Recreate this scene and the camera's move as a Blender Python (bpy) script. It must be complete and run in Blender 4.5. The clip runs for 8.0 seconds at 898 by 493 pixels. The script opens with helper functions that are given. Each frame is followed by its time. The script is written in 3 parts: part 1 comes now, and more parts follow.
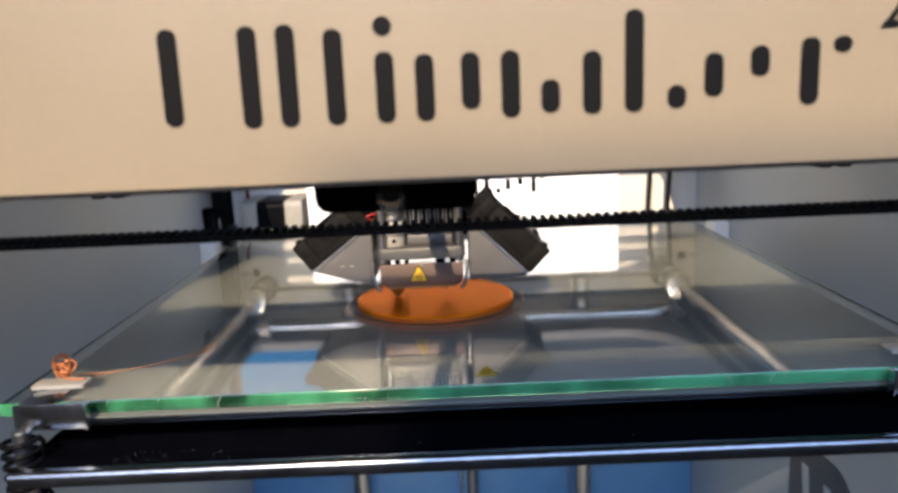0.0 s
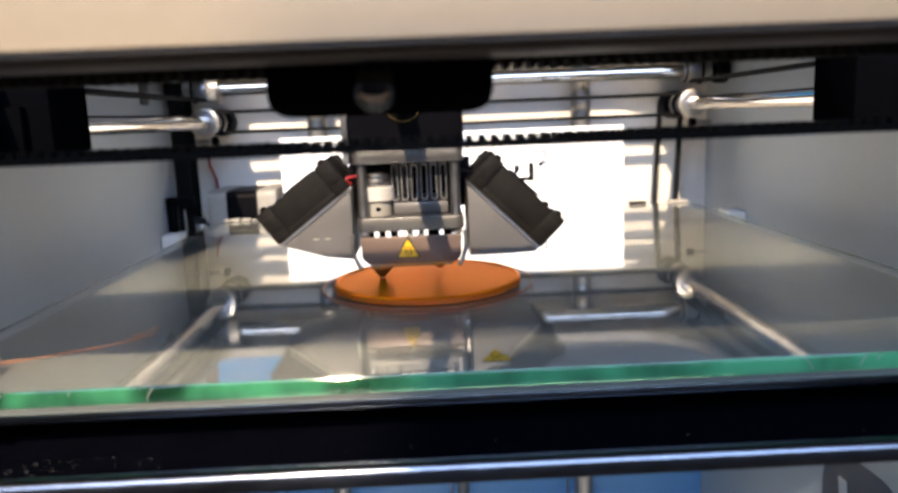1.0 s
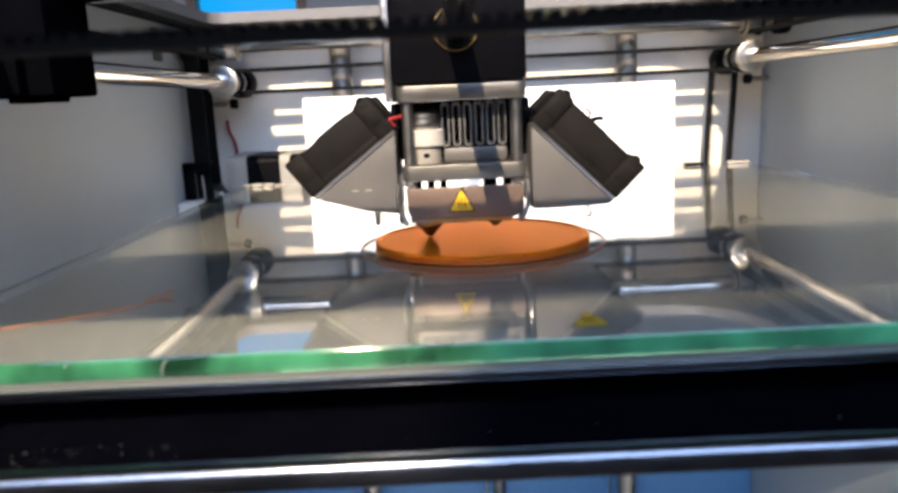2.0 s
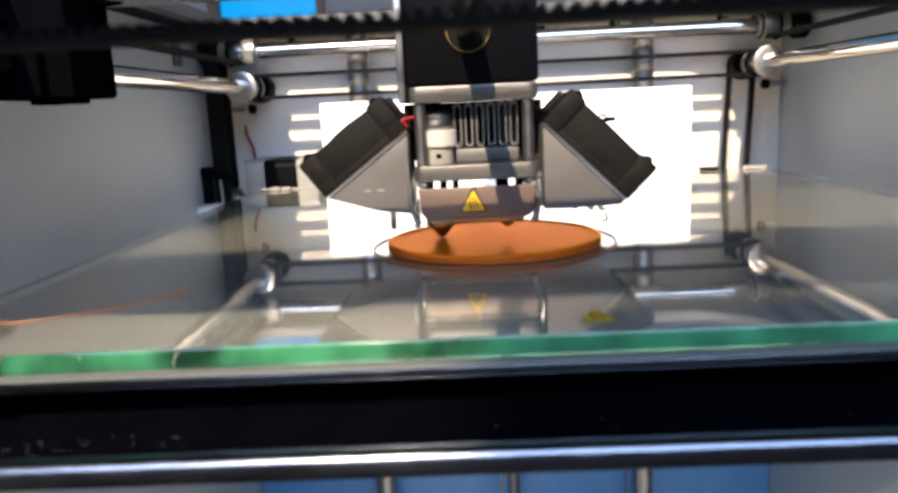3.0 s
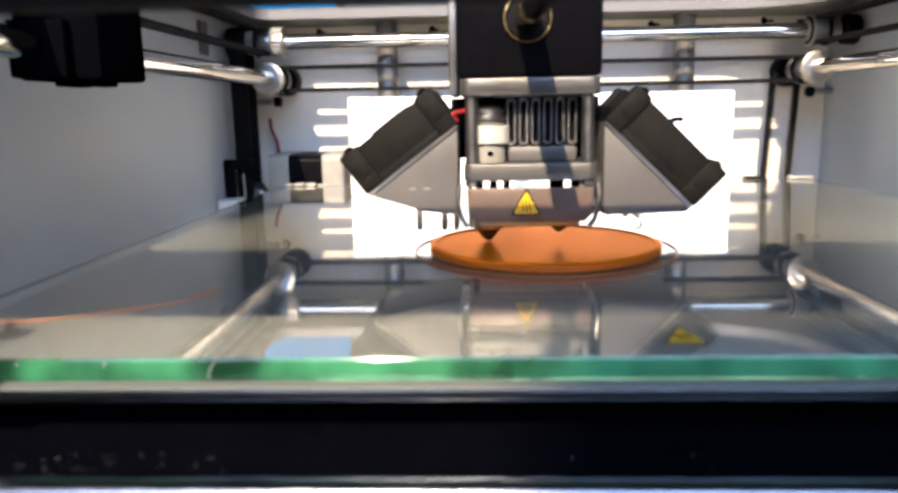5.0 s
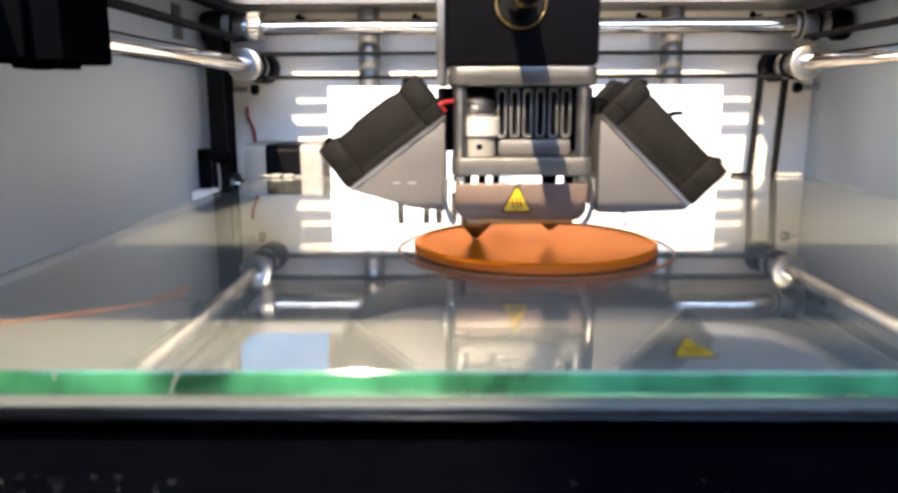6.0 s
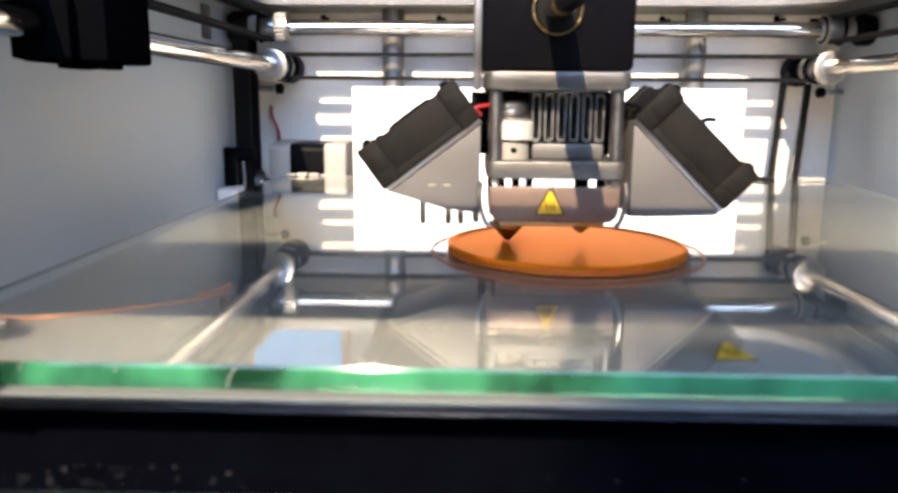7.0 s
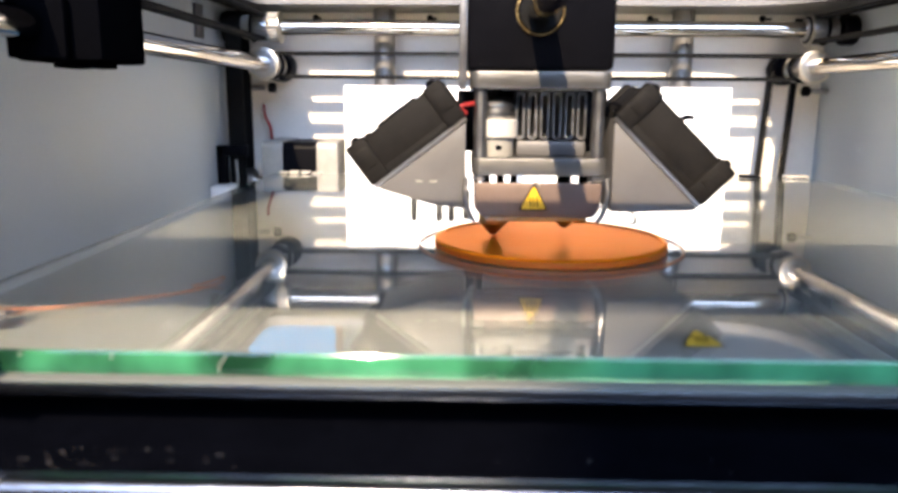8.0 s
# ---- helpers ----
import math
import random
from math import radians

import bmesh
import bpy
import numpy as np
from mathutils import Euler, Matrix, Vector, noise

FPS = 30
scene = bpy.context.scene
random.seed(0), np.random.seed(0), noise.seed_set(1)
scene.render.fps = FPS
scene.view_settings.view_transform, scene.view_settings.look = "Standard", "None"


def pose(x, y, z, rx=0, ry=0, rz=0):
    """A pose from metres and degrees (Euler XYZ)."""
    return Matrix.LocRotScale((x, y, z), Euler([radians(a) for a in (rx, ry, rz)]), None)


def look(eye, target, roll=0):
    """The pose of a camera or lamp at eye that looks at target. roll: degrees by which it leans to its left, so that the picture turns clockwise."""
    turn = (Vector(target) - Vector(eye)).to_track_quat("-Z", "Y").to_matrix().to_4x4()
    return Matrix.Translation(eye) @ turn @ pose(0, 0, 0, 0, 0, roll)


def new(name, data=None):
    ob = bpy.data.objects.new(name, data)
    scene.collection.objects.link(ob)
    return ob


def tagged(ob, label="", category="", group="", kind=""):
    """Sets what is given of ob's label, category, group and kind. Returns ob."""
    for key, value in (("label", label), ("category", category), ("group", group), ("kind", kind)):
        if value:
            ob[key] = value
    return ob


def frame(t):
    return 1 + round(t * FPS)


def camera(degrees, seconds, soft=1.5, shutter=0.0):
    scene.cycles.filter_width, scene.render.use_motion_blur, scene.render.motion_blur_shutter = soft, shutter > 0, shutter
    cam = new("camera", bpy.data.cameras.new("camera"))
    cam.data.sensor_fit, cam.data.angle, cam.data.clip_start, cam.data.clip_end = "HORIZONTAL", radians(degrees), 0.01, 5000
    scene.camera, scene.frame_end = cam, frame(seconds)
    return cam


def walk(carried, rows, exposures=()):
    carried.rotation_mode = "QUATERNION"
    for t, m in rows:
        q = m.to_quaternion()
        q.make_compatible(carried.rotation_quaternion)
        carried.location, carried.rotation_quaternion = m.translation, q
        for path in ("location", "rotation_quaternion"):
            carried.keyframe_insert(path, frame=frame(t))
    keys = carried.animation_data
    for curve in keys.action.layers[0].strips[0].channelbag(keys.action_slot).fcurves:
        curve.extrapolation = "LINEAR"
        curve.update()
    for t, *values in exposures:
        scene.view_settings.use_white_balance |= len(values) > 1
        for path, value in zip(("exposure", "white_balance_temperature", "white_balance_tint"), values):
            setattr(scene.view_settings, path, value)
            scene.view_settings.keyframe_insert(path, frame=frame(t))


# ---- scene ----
cam = camera(62.2, 8.0, soft=2.9)
PATH = [
    (0, (-0.008, -0.184, 0.344), (-0.015, 1.777, -0.048), -2.5),
    (0.2, (-0.009, -0.178, 0.339), (-0.046, 1.787, -0.034), -3.1),
    (0.3, (-0.009, -0.174, 0.336), (-0.05, 1.791, -0.036), -3.2),
    (0.5, (-0.007, -0.164, 0.329), (-0.03, 1.802, -0.041), -2.9),
    (0.8, (0.001, -0.148, 0.32), (-0.029, 1.824, -0.009), -2.9),
    (1, (-0.012, -0.144, 0.321), (0.025, 1.826, -0.022), -2.3),
    (1.2, (-0.018, -0.138, 0.319), (0.023, 1.83, -0.039), -2.5),
    (1.5, (-0.018, -0.127, 0.315), (0.001, 1.839, -0.051), -2.9),
    (1.8, (-0.018, -0.117, 0.31), (-0.014, 1.846, -0.071), -2.9),
    (2, (-0.023, -0.115, 0.309), (-0.031, 1.846, -0.082), -2.8),
    (2.1, (-0.017, -0.113, 0.308), (-0.059, 1.848, -0.083), -2.9),
    (2.2, (-0.014, -0.113, 0.307), (-0.079, 1.848, -0.083), -2.8),
    (3.5, (-0.025, -0.118, 0.307), (-0.077, 1.851, -0.044), -2.8),
    (4, (-0.025, -0.114, 0.305), (-0.11, 1.854, -0.04), -2.1),
    (4.5, (-0.031, -0.109, 0.306), (-0.117, 1.858, -0.05), -1.4),
    (5.8, (-0.031, -0.094, 0.304), (-0.091, 1.87, -0.071), -0.2),
    (6, (-0.033, -0.093, 0.305), (-0.059, 1.87, -0.079), -0.2),
    (6.5, (-0.037, -0.094, 0.307), (-0.114, 1.869, -0.07), -0.2),
    (7, (-0.038, -0.096, 0.306), (-0.095, 1.866, -0.08), 0.4),
    (7.5, (-0.036, -0.1, 0.306), (-0.083, 1.859, -0.092), 0.6),
    (8, (-0.036, -0.101, 0.306), (-0.078, 1.86, -0.083), 0.4),
]
cam.data.dof.use_dof, cam.data.dof.focus_distance, cam.data.dof.aperture_fstop = True, 0.25, cam.data.lens / 1.45
walk(cam, [(t, look(eye, target, roll)) for t, eye, target, roll in PATH],
     [(0.0, 0.06), (1.0, 0.22), (2.2, 0.27), (3.5, 0.28), (4.7, 0.42), (6.0, 0.71), (8.0, 0.76)])

# ---- light ----
SUN = Vector((-0.13, -0.785, 0.62)).normalized()      # towards the sun
world = bpy.data.worlds.new("sky")
scene.world = world
world.use_nodes = True
wn = world.node_tree
sky = wn.nodes.new("ShaderNodeTexSky")
sky.sky_type, sky.sun_disc = "NISHITA", False
sky.sun_elevation, sky.sun_rotation = math.asin(SUN.z), math.atan2(SUN.x, SUN.y)
bg = wn.nodes["Background"]
bg.inputs["Strength"].default_value = 0.08
wn.links.new(sky.outputs[0], bg.inputs["Color"])
sun = new("sun", bpy.data.lights.new("sun", "SUN"))
sun.data.energy, sun.data.angle, sun.data.color = 8.0, radians(0.53), (1.0, 0.79, 0.55)
sun.matrix_world = look(SUN * 3, (0, 0, 0))
# daylight of the tall window behind the camera
sky_lamp = new("window_daylight", bpy.data.lights.new("window_daylight", "AREA"))
sky_lamp.data.shape, sky_lamp.data.size, sky_lamp.data.size_y = "RECTANGLE", 2.4, 1.15
sky_lamp.data.energy, sky_lamp.data.color = 62.0, (0.46, 0.625, 1.0)
sky_lamp.matrix_world = look((0, -1.55, 1.42), (0, 0.5, 0.9))


# ---- materials ----
def material(name, color, rough=0.5, metal=0.0, vary=0.12, scale=60.0, bump=0.1, fine=700.0, stretch=(1, 1, 1), spread=0.2, **extra):
    m = bpy.data.materials.new(name)
    m.use_nodes = True
    t = m.node_tree
    n, l = t.nodes, t.links
    b = n["Principled BSDF"]
    b.inputs["Metallic"].default_value = metal
    for key, value in extra.items():
        b.inputs[key.replace("_", " ")].default_value = value
    tc = n.new("ShaderNodeTexCoord")
    mp = n.new("ShaderNodeMapping")
    mp.inputs["Scale"].default_value = stretch
    l.new(tc.outputs["Object"], mp.inputs["Vector"])
    big, small = n.new("ShaderNodeTexNoise"), n.new("ShaderNodeTexNoise")
    big.inputs["Scale"].default_value, small.inputs["Scale"].default_value = scale, fine
    big.inputs["Detail"].default_value, small.inputs["Detail"].default_value = 4, 3
    for q in (big, small):
        l.new(mp.outputs[0], q.inputs["Vector"])
    add = n.new("ShaderNodeMath")
    add.operation = "MULTIPLY_ADD"
    l.new(small.outputs[0], add.inputs[0])
    add.inputs[1].default_value = 0.45
    half = n.new("ShaderNodeMath")
    half.operation = "MULTIPLY"
    half.inputs[1].default_value = 0.55
    l.new(big.outputs[0], half.inputs[0])
    l.new(half.outputs[0], add.inputs[2])
    ramp = n.new("ShaderNodeMapRange")
    ramp.inputs["From Min"].default_value, ramp.inputs["From Max"].default_value = 0.5 - spread, 0.5 + spread
    l.new(add.outputs[0], ramp.inputs["Value"])
    mix = n.new("ShaderNodeMix")
    mix.data_type = "RGBA"
    mix.inputs["A"].default_value = (*[max(0, c * (1 - vary)) for c in color], 1)
    mix.inputs["B"].default_value = (*[min(1, c * (1 + vary)) for c in color], 1)
    l.new(ramp.outputs[0], mix.inputs["Factor"])
    l.new(mix.outputs["Result"], b.inputs["Base Color"])
    rr = n.new("ShaderNodeMapRange")
    rr.inputs["To Min"].default_value, rr.inputs["To Max"].default_value = max(0.02, rough * 0.8), min(1, rough * 1.2)
    l.new(ramp.outputs[0], rr.inputs["Value"])
    l.new(rr.outputs[0], b.inputs["Roughness"])
    if bump:
        bp = n.new("ShaderNodeBump")
        bp.inputs["Strength"].default_value, bp.inputs["Distance"].default_value = bump, 0.0004
        l.new(small.outputs[0], bp.inputs["Height"])
        l.new(bp.outputs[0], b.inputs["Normal"])
    return m


# front of the white housing: its shade put into a darker cream
M_FRONT = material("shaded_cream_panel", (0.225, 0.178, 0.115), 0.42, vary=0.04, scale=25, bump=0.05)
# blue of the sky light partly put into the grey of the sides
M_INNER = material("skylight_tinted_panel", (0.385, 0.43, 0.46), 0.55, vary=0.05, scale=18, bump=0.06)
# warm bounced light put into a paler back panel colour
M_BACK = material("bounce_lit_back_panel", (0.64, 0.60, 0.535), 0.45, vary=0.06, scale=22, bump=0.05)
M_EDGE = material("black_panel_core", (0.02, 0.02, 0.022), 0.6)
M_INK = material("black_ink", (0.004, 0.0037, 0.0036), 0.6, vary=0.2, Specular_IOR_Level=0.1)
M_GREYINK = material("grey_ink", (0.10, 0.11, 0.125), 0.55, vary=0.2, Specular_IOR_Level=0.1)
M_SHEET = material("white_sheet", (0.90, 0.90, 0.88), 0.6, vary=0.02, scale=30, bump=0.03)
M_CHROME = material("polished_steel", (0.60, 0.555, 0.49), 0.085, 1.0, vary=0.08, scale=90, bump=0.02, stretch=(1, 1, 1))
M_STEEL = material("worn_steel", (0.36, 0.355, 0.35), 0.34, 1.0, vary=0.15, scale=120, bump=0.08)
M_ALU = material("brushed_aluminium", (0.40, 0.39, 0.375), 0.36, 1.0, vary=0.12, scale=60, bump=0.15, fine=900, stretch=(0.15, 1, 1))
M_LIP = material("dark_steel_lip", (0.145, 0.155, 0.175), 0.22, 1.0, vary=0.2, scale=90, bump=0.08, stretch=(0.3, 1, 1))
M_FLANGE = material("warm_steel_flange", (0.50, 0.455, 0.37), 0.34, 1.0, vary=0.15, scale=150, bump=0.1)
M_ROD = material("ground_steel_rod", (0.30, 0.29, 0.275), 0.3, 0.8, vary=0.1, scale=90, bump=0.04, stretch=(1, 1, 0.2))
M_CLIP = material("bright_folded_steel", (0.40, 0.42, 0.46), 0.2, 1.0, vary=0.2, scale=120, bump=0.08)
M_KNOB = material("glossy_black", (0.004, 0.004, 0.005), 0.12, vary=0.1, Coat_Weight=0.6)
# shade under the top panel put into a darker grey
M_TOP = material("shaded_top_panel", (0.13, 0.125, 0.12), 0.45, vary=0.04, scale=25, bump=0.05)
M_CAP = material("pale_cast_metal", (0.25, 0.237, 0.21), 0.5, vary=0.15, scale=90, bump=0.1)
M_DUCT = material("bead_blasted_duct", (0.108, 0.104, 0.103), 0.5, 0.3, vary=0.08, scale=70, bump=0.08)
M_PLATE = material("milled_aluminium", (0.105, 0.102, 0.098), 0.40, 0.6, vary=0.2, scale=70, bump=0.15, fine=900, stretch=(0.2, 1, 1))
M_SHROUD = material("heater_shroud_steel", (0.125, 0.088, 0.074), 0.45, 0.35, vary=0.12, scale=90, bump=0.05)
M_BLACK = material("black_plastic", (0.003, 0.003, 0.004), 0.42, vary=0.25, scale=80, bump=0.12, Specular_IOR_Level=0.03)
M_SLIDER = material("matt_black_moulding", (0.0016, 0.0017, 0.0024), 0.7, vary=0.3, scale=80, bump=0.1, Specular_IOR_Level=0.0)
M_FAN = material("dusty_black_fan_plastic", (0.0075, 0.0068, 0.0064), 0.65, vary=0.5, scale=140, bump=0.25, Specular_IOR_Level=0.10)
M_RUBBER = material("black_rubber", (0.005, 0.005, 0.005), 0.7, vary=0.25, scale=200, bump=0.2, Specular_IOR_Level=0.08)
M_COAT = material("black_coated_plate", (0.0014, 0.0016, 0.0027), 0.9, vary=0.35, scale=120, bump=0.15, Specular_IOR_Level=0.0)
M_WHITE = material("white_plastic", (0.82, 0.81, 0.78), 0.4, vary=0.04)
M_PTFE = material("white_ptfe", (0.44, 0.42, 0.385), 0.35, vary=0.04)
M_BRASS = material("brass", (0.72, 0.50, 0.22), 0.25, 1.0)
M_RED = material("red_wire", (0.22, 0.012, 0.012), 0.45)
M_NOZZLE = material("hot_brass", (0.42, 0.27, 0.14), 0.32, 1.0)
# darker yellow than the sign on the head
M_YELLOWDULL = material("dull_yellow_sticker", (0.36, 0.235, 0.015), 0.6, vary=0.15, scale=300)
M_YELLOW = material("yellow_sticker", (0.68, 0.42, 0.012), 0.45, vary=0.05)
M_BED = material("heated_plate", (0.092, 0.094, 0.083), 0.5, 0.0, vary=0.10, scale=25, bump=0.05)
M_SPEC = material("plastic_crumbs", (0.05, 0.046, 0.046), 0.6)
# metallic orange sheen stands in for light glowing through the plastic
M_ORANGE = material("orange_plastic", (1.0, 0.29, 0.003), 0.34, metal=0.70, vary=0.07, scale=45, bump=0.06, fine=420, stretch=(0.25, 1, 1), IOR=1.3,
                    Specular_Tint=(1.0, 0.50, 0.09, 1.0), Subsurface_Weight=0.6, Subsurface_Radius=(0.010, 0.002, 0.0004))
# darker copy of the same plastic: the rim's shade put into its colour
M_ORANGESHADE = material("orange_plastic_shaded_rim", (0.58, 0.125, 0.008), 0.5, vary=0.15, scale=60, bump=0.35, fine=900, stretch=(0.1, 0.1, 3), Specular_IOR_Level=0.25,
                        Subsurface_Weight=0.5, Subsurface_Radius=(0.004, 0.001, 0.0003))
M_THREAD = material("orange_thread", (0.34, 0.105, 0.03), 0.45)
M_DESK = material("desk_wood", (0.34, 0.25, 0.17), 0.45, vary=0.25, scale=6, fine=60, stretch=(0.2, 2, 1))
M_WALL = material("painted_wall", (0.34, 0.31, 0.28), 0.8, vary=0.04, scale=3, fine=120)
M_CEIL = material("dark_ceiling", (0.13, 0.12, 0.11), 0.8, vary=0.05, scale=3, fine=120)
# blue sky light on the lower back, put into a base colour
M_SKYPLATE = material("skylight_blue_plate", (0.12, 0.30, 0.56), 0.4, vary=0.12, scale=30, bump=0.04)
M_FLOOR = material("room_floor", (0.22, 0.20, 0.18), 0.6, vary=0.2, scale=4)
M_WOODFRAME = material("brown_frame", (0.16, 0.075, 0.03), 0.5)


def glass_material(name, color, rough, ior=1.5):
    m = bpy.data.materials.new(name)
    m.use_nodes = True
    b = m.node_tree.nodes["Principled BSDF"]
    b.inputs["Base Color"].default_value = (*color, 1)
    b.inputs["Transmission Weight"].default_value = 1.0
    b.inputs["Roughness"].default_value = rough
    b.inputs["IOR"].default_value = ior
    return m


M_GLASS = glass_material("clear_glass", (0.99, 1.0, 0.99), 0.0, 1.52)
# wiped streaks and finger grease on the glass
gn = M_GLASS.node_tree
g_tc, g_map, g_noise, g_range = (gn.nodes.new(k) for k in ("ShaderNodeTexCoord", "ShaderNodeMapping", "ShaderNodeTexNoise", "ShaderNodeMapRange"))
g_map.inputs["Scale"].default_value, g_map.inputs["Rotation"].default_value = (1.0, 4.0, 1.0), (0, 0, 0.6)
g_noise.inputs["Scale"].default_value, g_noise.inputs["Detail"].default_value = 14.0, 6.0
g_range.inputs["From Min"].default_value, g_range.inputs["From Max"].default_value = 0.46, 0.72
g_range.inputs["To Min"].default_value, g_range.inputs["To Max"].default_value = 0.0, 0.035
gn.links.new(g_tc.outputs["Object"], g_map.inputs["Vector"])
gn.links.new(g_map.outputs[0], g_noise.inputs["Vector"])
gn.links.new(g_noise.outputs[0], g_range.inputs["Value"])
gn.links.new(g_range.outputs[0], gn.nodes["Principled BSDF"].inputs["Roughness"])
M_GLASSSIDE = material("dark_glass_side", (0.02, 0.05, 0.045), 0.25, vary=0.3, scale=20)
# green edge; its reflections and refraction are put into the colour as noise streaks
M_GLASSEDGE = material("reflection_streaked_edge", (0.052, 0.235, 0.105), 0.055, vary=0.85, scale=12, bump=0.02, fine=50, stretch=(1, 0.01, 0.8), spread=0.07,
                       Transmission_Weight=0.35, IOR=1.52, Specular_IOR_Level=0.22)


def glow(name, color, strength):
    m = bpy.data.materials.new(name)
    m.use_nodes = True
    b = m.node_tree.nodes["Principled BSDF"]
    b.inputs["Base Color"].default_value = (0, 0, 0, 1)
    b.inputs["Emission Color"].default_value = (*color, 1)
    b.inputs["Emission Strength"].default_value = strength
    return m


M_SKYBLUE = glow("blue_sky_backdrop", (0.005, 0.33, 0.80), 1.0)


# ---- mesh helpers ----
def thing(name, at, label, category, group="", kind=""):
    ob = new(name)
    ob.empty_display_size = 0.01
    ob.location = at
    return tagged(ob, label, category, group, kind)


def origin(ob):
    p = Vector(ob.location)
    while ob.parent:
        ob = ob.parent
        p += Vector(ob.location)
    return p


def part(name, bm, mat, parent=None, label="", smooth=40):
    me = bpy.data.meshes.new(name)
    bmesh.ops.recalc_face_normals(bm, faces=bm.faces)
    bm.to_mesh(me)
    bm.free()
    me.materials.append(mat)
    if smooth:
        me.shade_smooth()
        me.set_sharp_from_angle(angle=radians(smooth))
    ob = new(name, me)
    if parent is not None:
        ob.parent = parent
        ob.location = -origin(parent)
    if label:
        ob["label"] = label
    return ob


def box(x0, x1, y0, y1, z0, z1, bevel=0.0, seg=2):
    bm = bmesh.new()
    bmesh.ops.create_cube(bm, size=1)
    bmesh.ops.scale(bm, vec=(x1 - x0, y1 - y0, z1 - z0), verts=bm.verts)
    bmesh.ops.translate(bm, vec=((x0 + x1) / 2, (y0 + y1) / 2, (z0 + z1) / 2), verts=bm.verts)
    if bevel:
        bmesh.ops.bevel(bm, geom=bm.edges[:], offset=bevel, segments=seg, affect="EDGES", profile=0.5)
    return bm


def merge(*bms):
    out = bms[0]
    for b in bms[1:]:
        me = bpy.data.meshes.new("join")
        b.to_mesh(me)
        b.free()
        out.from_mesh(me)
        bpy.data.meshes.remove(me)
    return out


def lathe(profile, seg=32):
    """Solid of revolution round z: profile of (radius, height) from bottom to top."""
    bm = bmesh.new()
    rings = []
    for r, h in profile:
        if r < 1e-6:
            rings.append([bm.verts.new((0, 0, h))])
        else:
            rings.append([bm.verts.new((r * math.cos(2 * math.pi * k / seg), r * math.sin(2 * math.pi * k / seg), h)) for k in range(seg)])
    for a, b in zip(rings, rings[1:]):
        for k in range(seg):
            k2 = (k + 1) % seg
            if len(a) == 1 and len(b) > 1:
                bm.faces.new((a[0], b[k2], b[k]))
            elif len(b) == 1 and len(a) > 1:
                bm.faces.new((a[k], a[k2], b[0]))
            elif len(a) > 1:
                bm.faces.new((a[k], a[k2], b[k2], b[k]))
    if len(rings[0]) > 1:
        bm.faces.new(rings[0][::-1])
    if len(rings[-1]) > 1:
        bm.faces.new(rings[-1])
    return bm


def turned(profile, at, axis="z", seg=32):
    bm = lathe(profile, seg)
    m = {"z": Matrix(), "x": Matrix.Rotation(radians(90), 4, "Y"), "y": Matrix.Rotation(radians(-90), 4, "X")}[axis]
    bmesh.ops.transform(bm, matrix=Matrix.Translation(at) @ m, verts=bm.verts)
    return bm


def bar(r, length, at, axis="z", chamfer=0.0004, seg=28):
    c = min(chamfer, r * 0.4)
    return turned([(r - c, 0), (r, c), (r, length - c), (r - c, length)], at, axis, seg)


def slab(points, depth, plane="xz", at=0.0, bevel=0.0):
    """Polygon in a plane, drawn out along the third axis from at to at + depth."""
    bm = bmesh.new()
    put = {"xz": lambda a, b, d: (a, d, b), "xy": lambda a, b, d: (a, b, d), "yz": lambda a, b, d: (d, a, b)}[plane]
    lo = [bm.verts.new(put(a, b, at)) for a, b in points]
    hi = [bm.verts.new(put(a, b, at + depth)) for a, b in points]
    bm.faces.new(lo)
    bm.faces.new(hi[::-1])
    n = len(points)
    for k in range(n):
        bm.faces.new((lo[k], hi[k], hi[(k + 1) % n], lo[(k + 1) % n]))
    bmesh.ops.recalc_face_normals(bm, faces=bm.faces)
    if bevel:
        bmesh.ops.bevel(bm, geom=bm.edges[:], offset=bevel, segments=2, affect="EDGES", profile=0.5)
    return bm


def rounded(x0, x1, y0, y1, r, n=8):
    out = []
    for cx, cy, a in ((x1 - r, y1 - r, 0), (x0 + r, y1 - r, 90), (x0 + r, y0 + r, 180), (x1 - r, y0 + r, 270)):
        for k in range(n + 1):
            t = radians(a + 90 * k / n)
            out.append((cx + r * math.cos(t), cy + r * math.sin(t)))
    return out


def framed(outer, inner, depth, plane, at):
    """A plate with one opening: both outlines have the same number of points."""
    bm = bmesh.new()
    put = {"xz": lambda a, b, d: (a, d, b), "xy": lambda a, b, d: (a, b, d)}[plane]
    loops = [[bm.verts.new(put(a, b, d)) for a, b in o] for o in (outer, inner) for d in (at, at + depth)]
    n = len(outer)
    for k in range(n):
        j = (k + 1) % n
        bm.faces.new((loops[0][k], loops[0][j], loops[2][j], loops[2][k]))
        bm.faces.new((loops[1][k], loops[3][k], loops[3][j], loops[1][j]))
        bm.faces.new((loops[0][k], loops[1][k], loops[1][j], loops[0][j]))
        bm.faces.new((loops[2][k], loops[2][j], loops[3][j], loops[3][k]))
    return bm


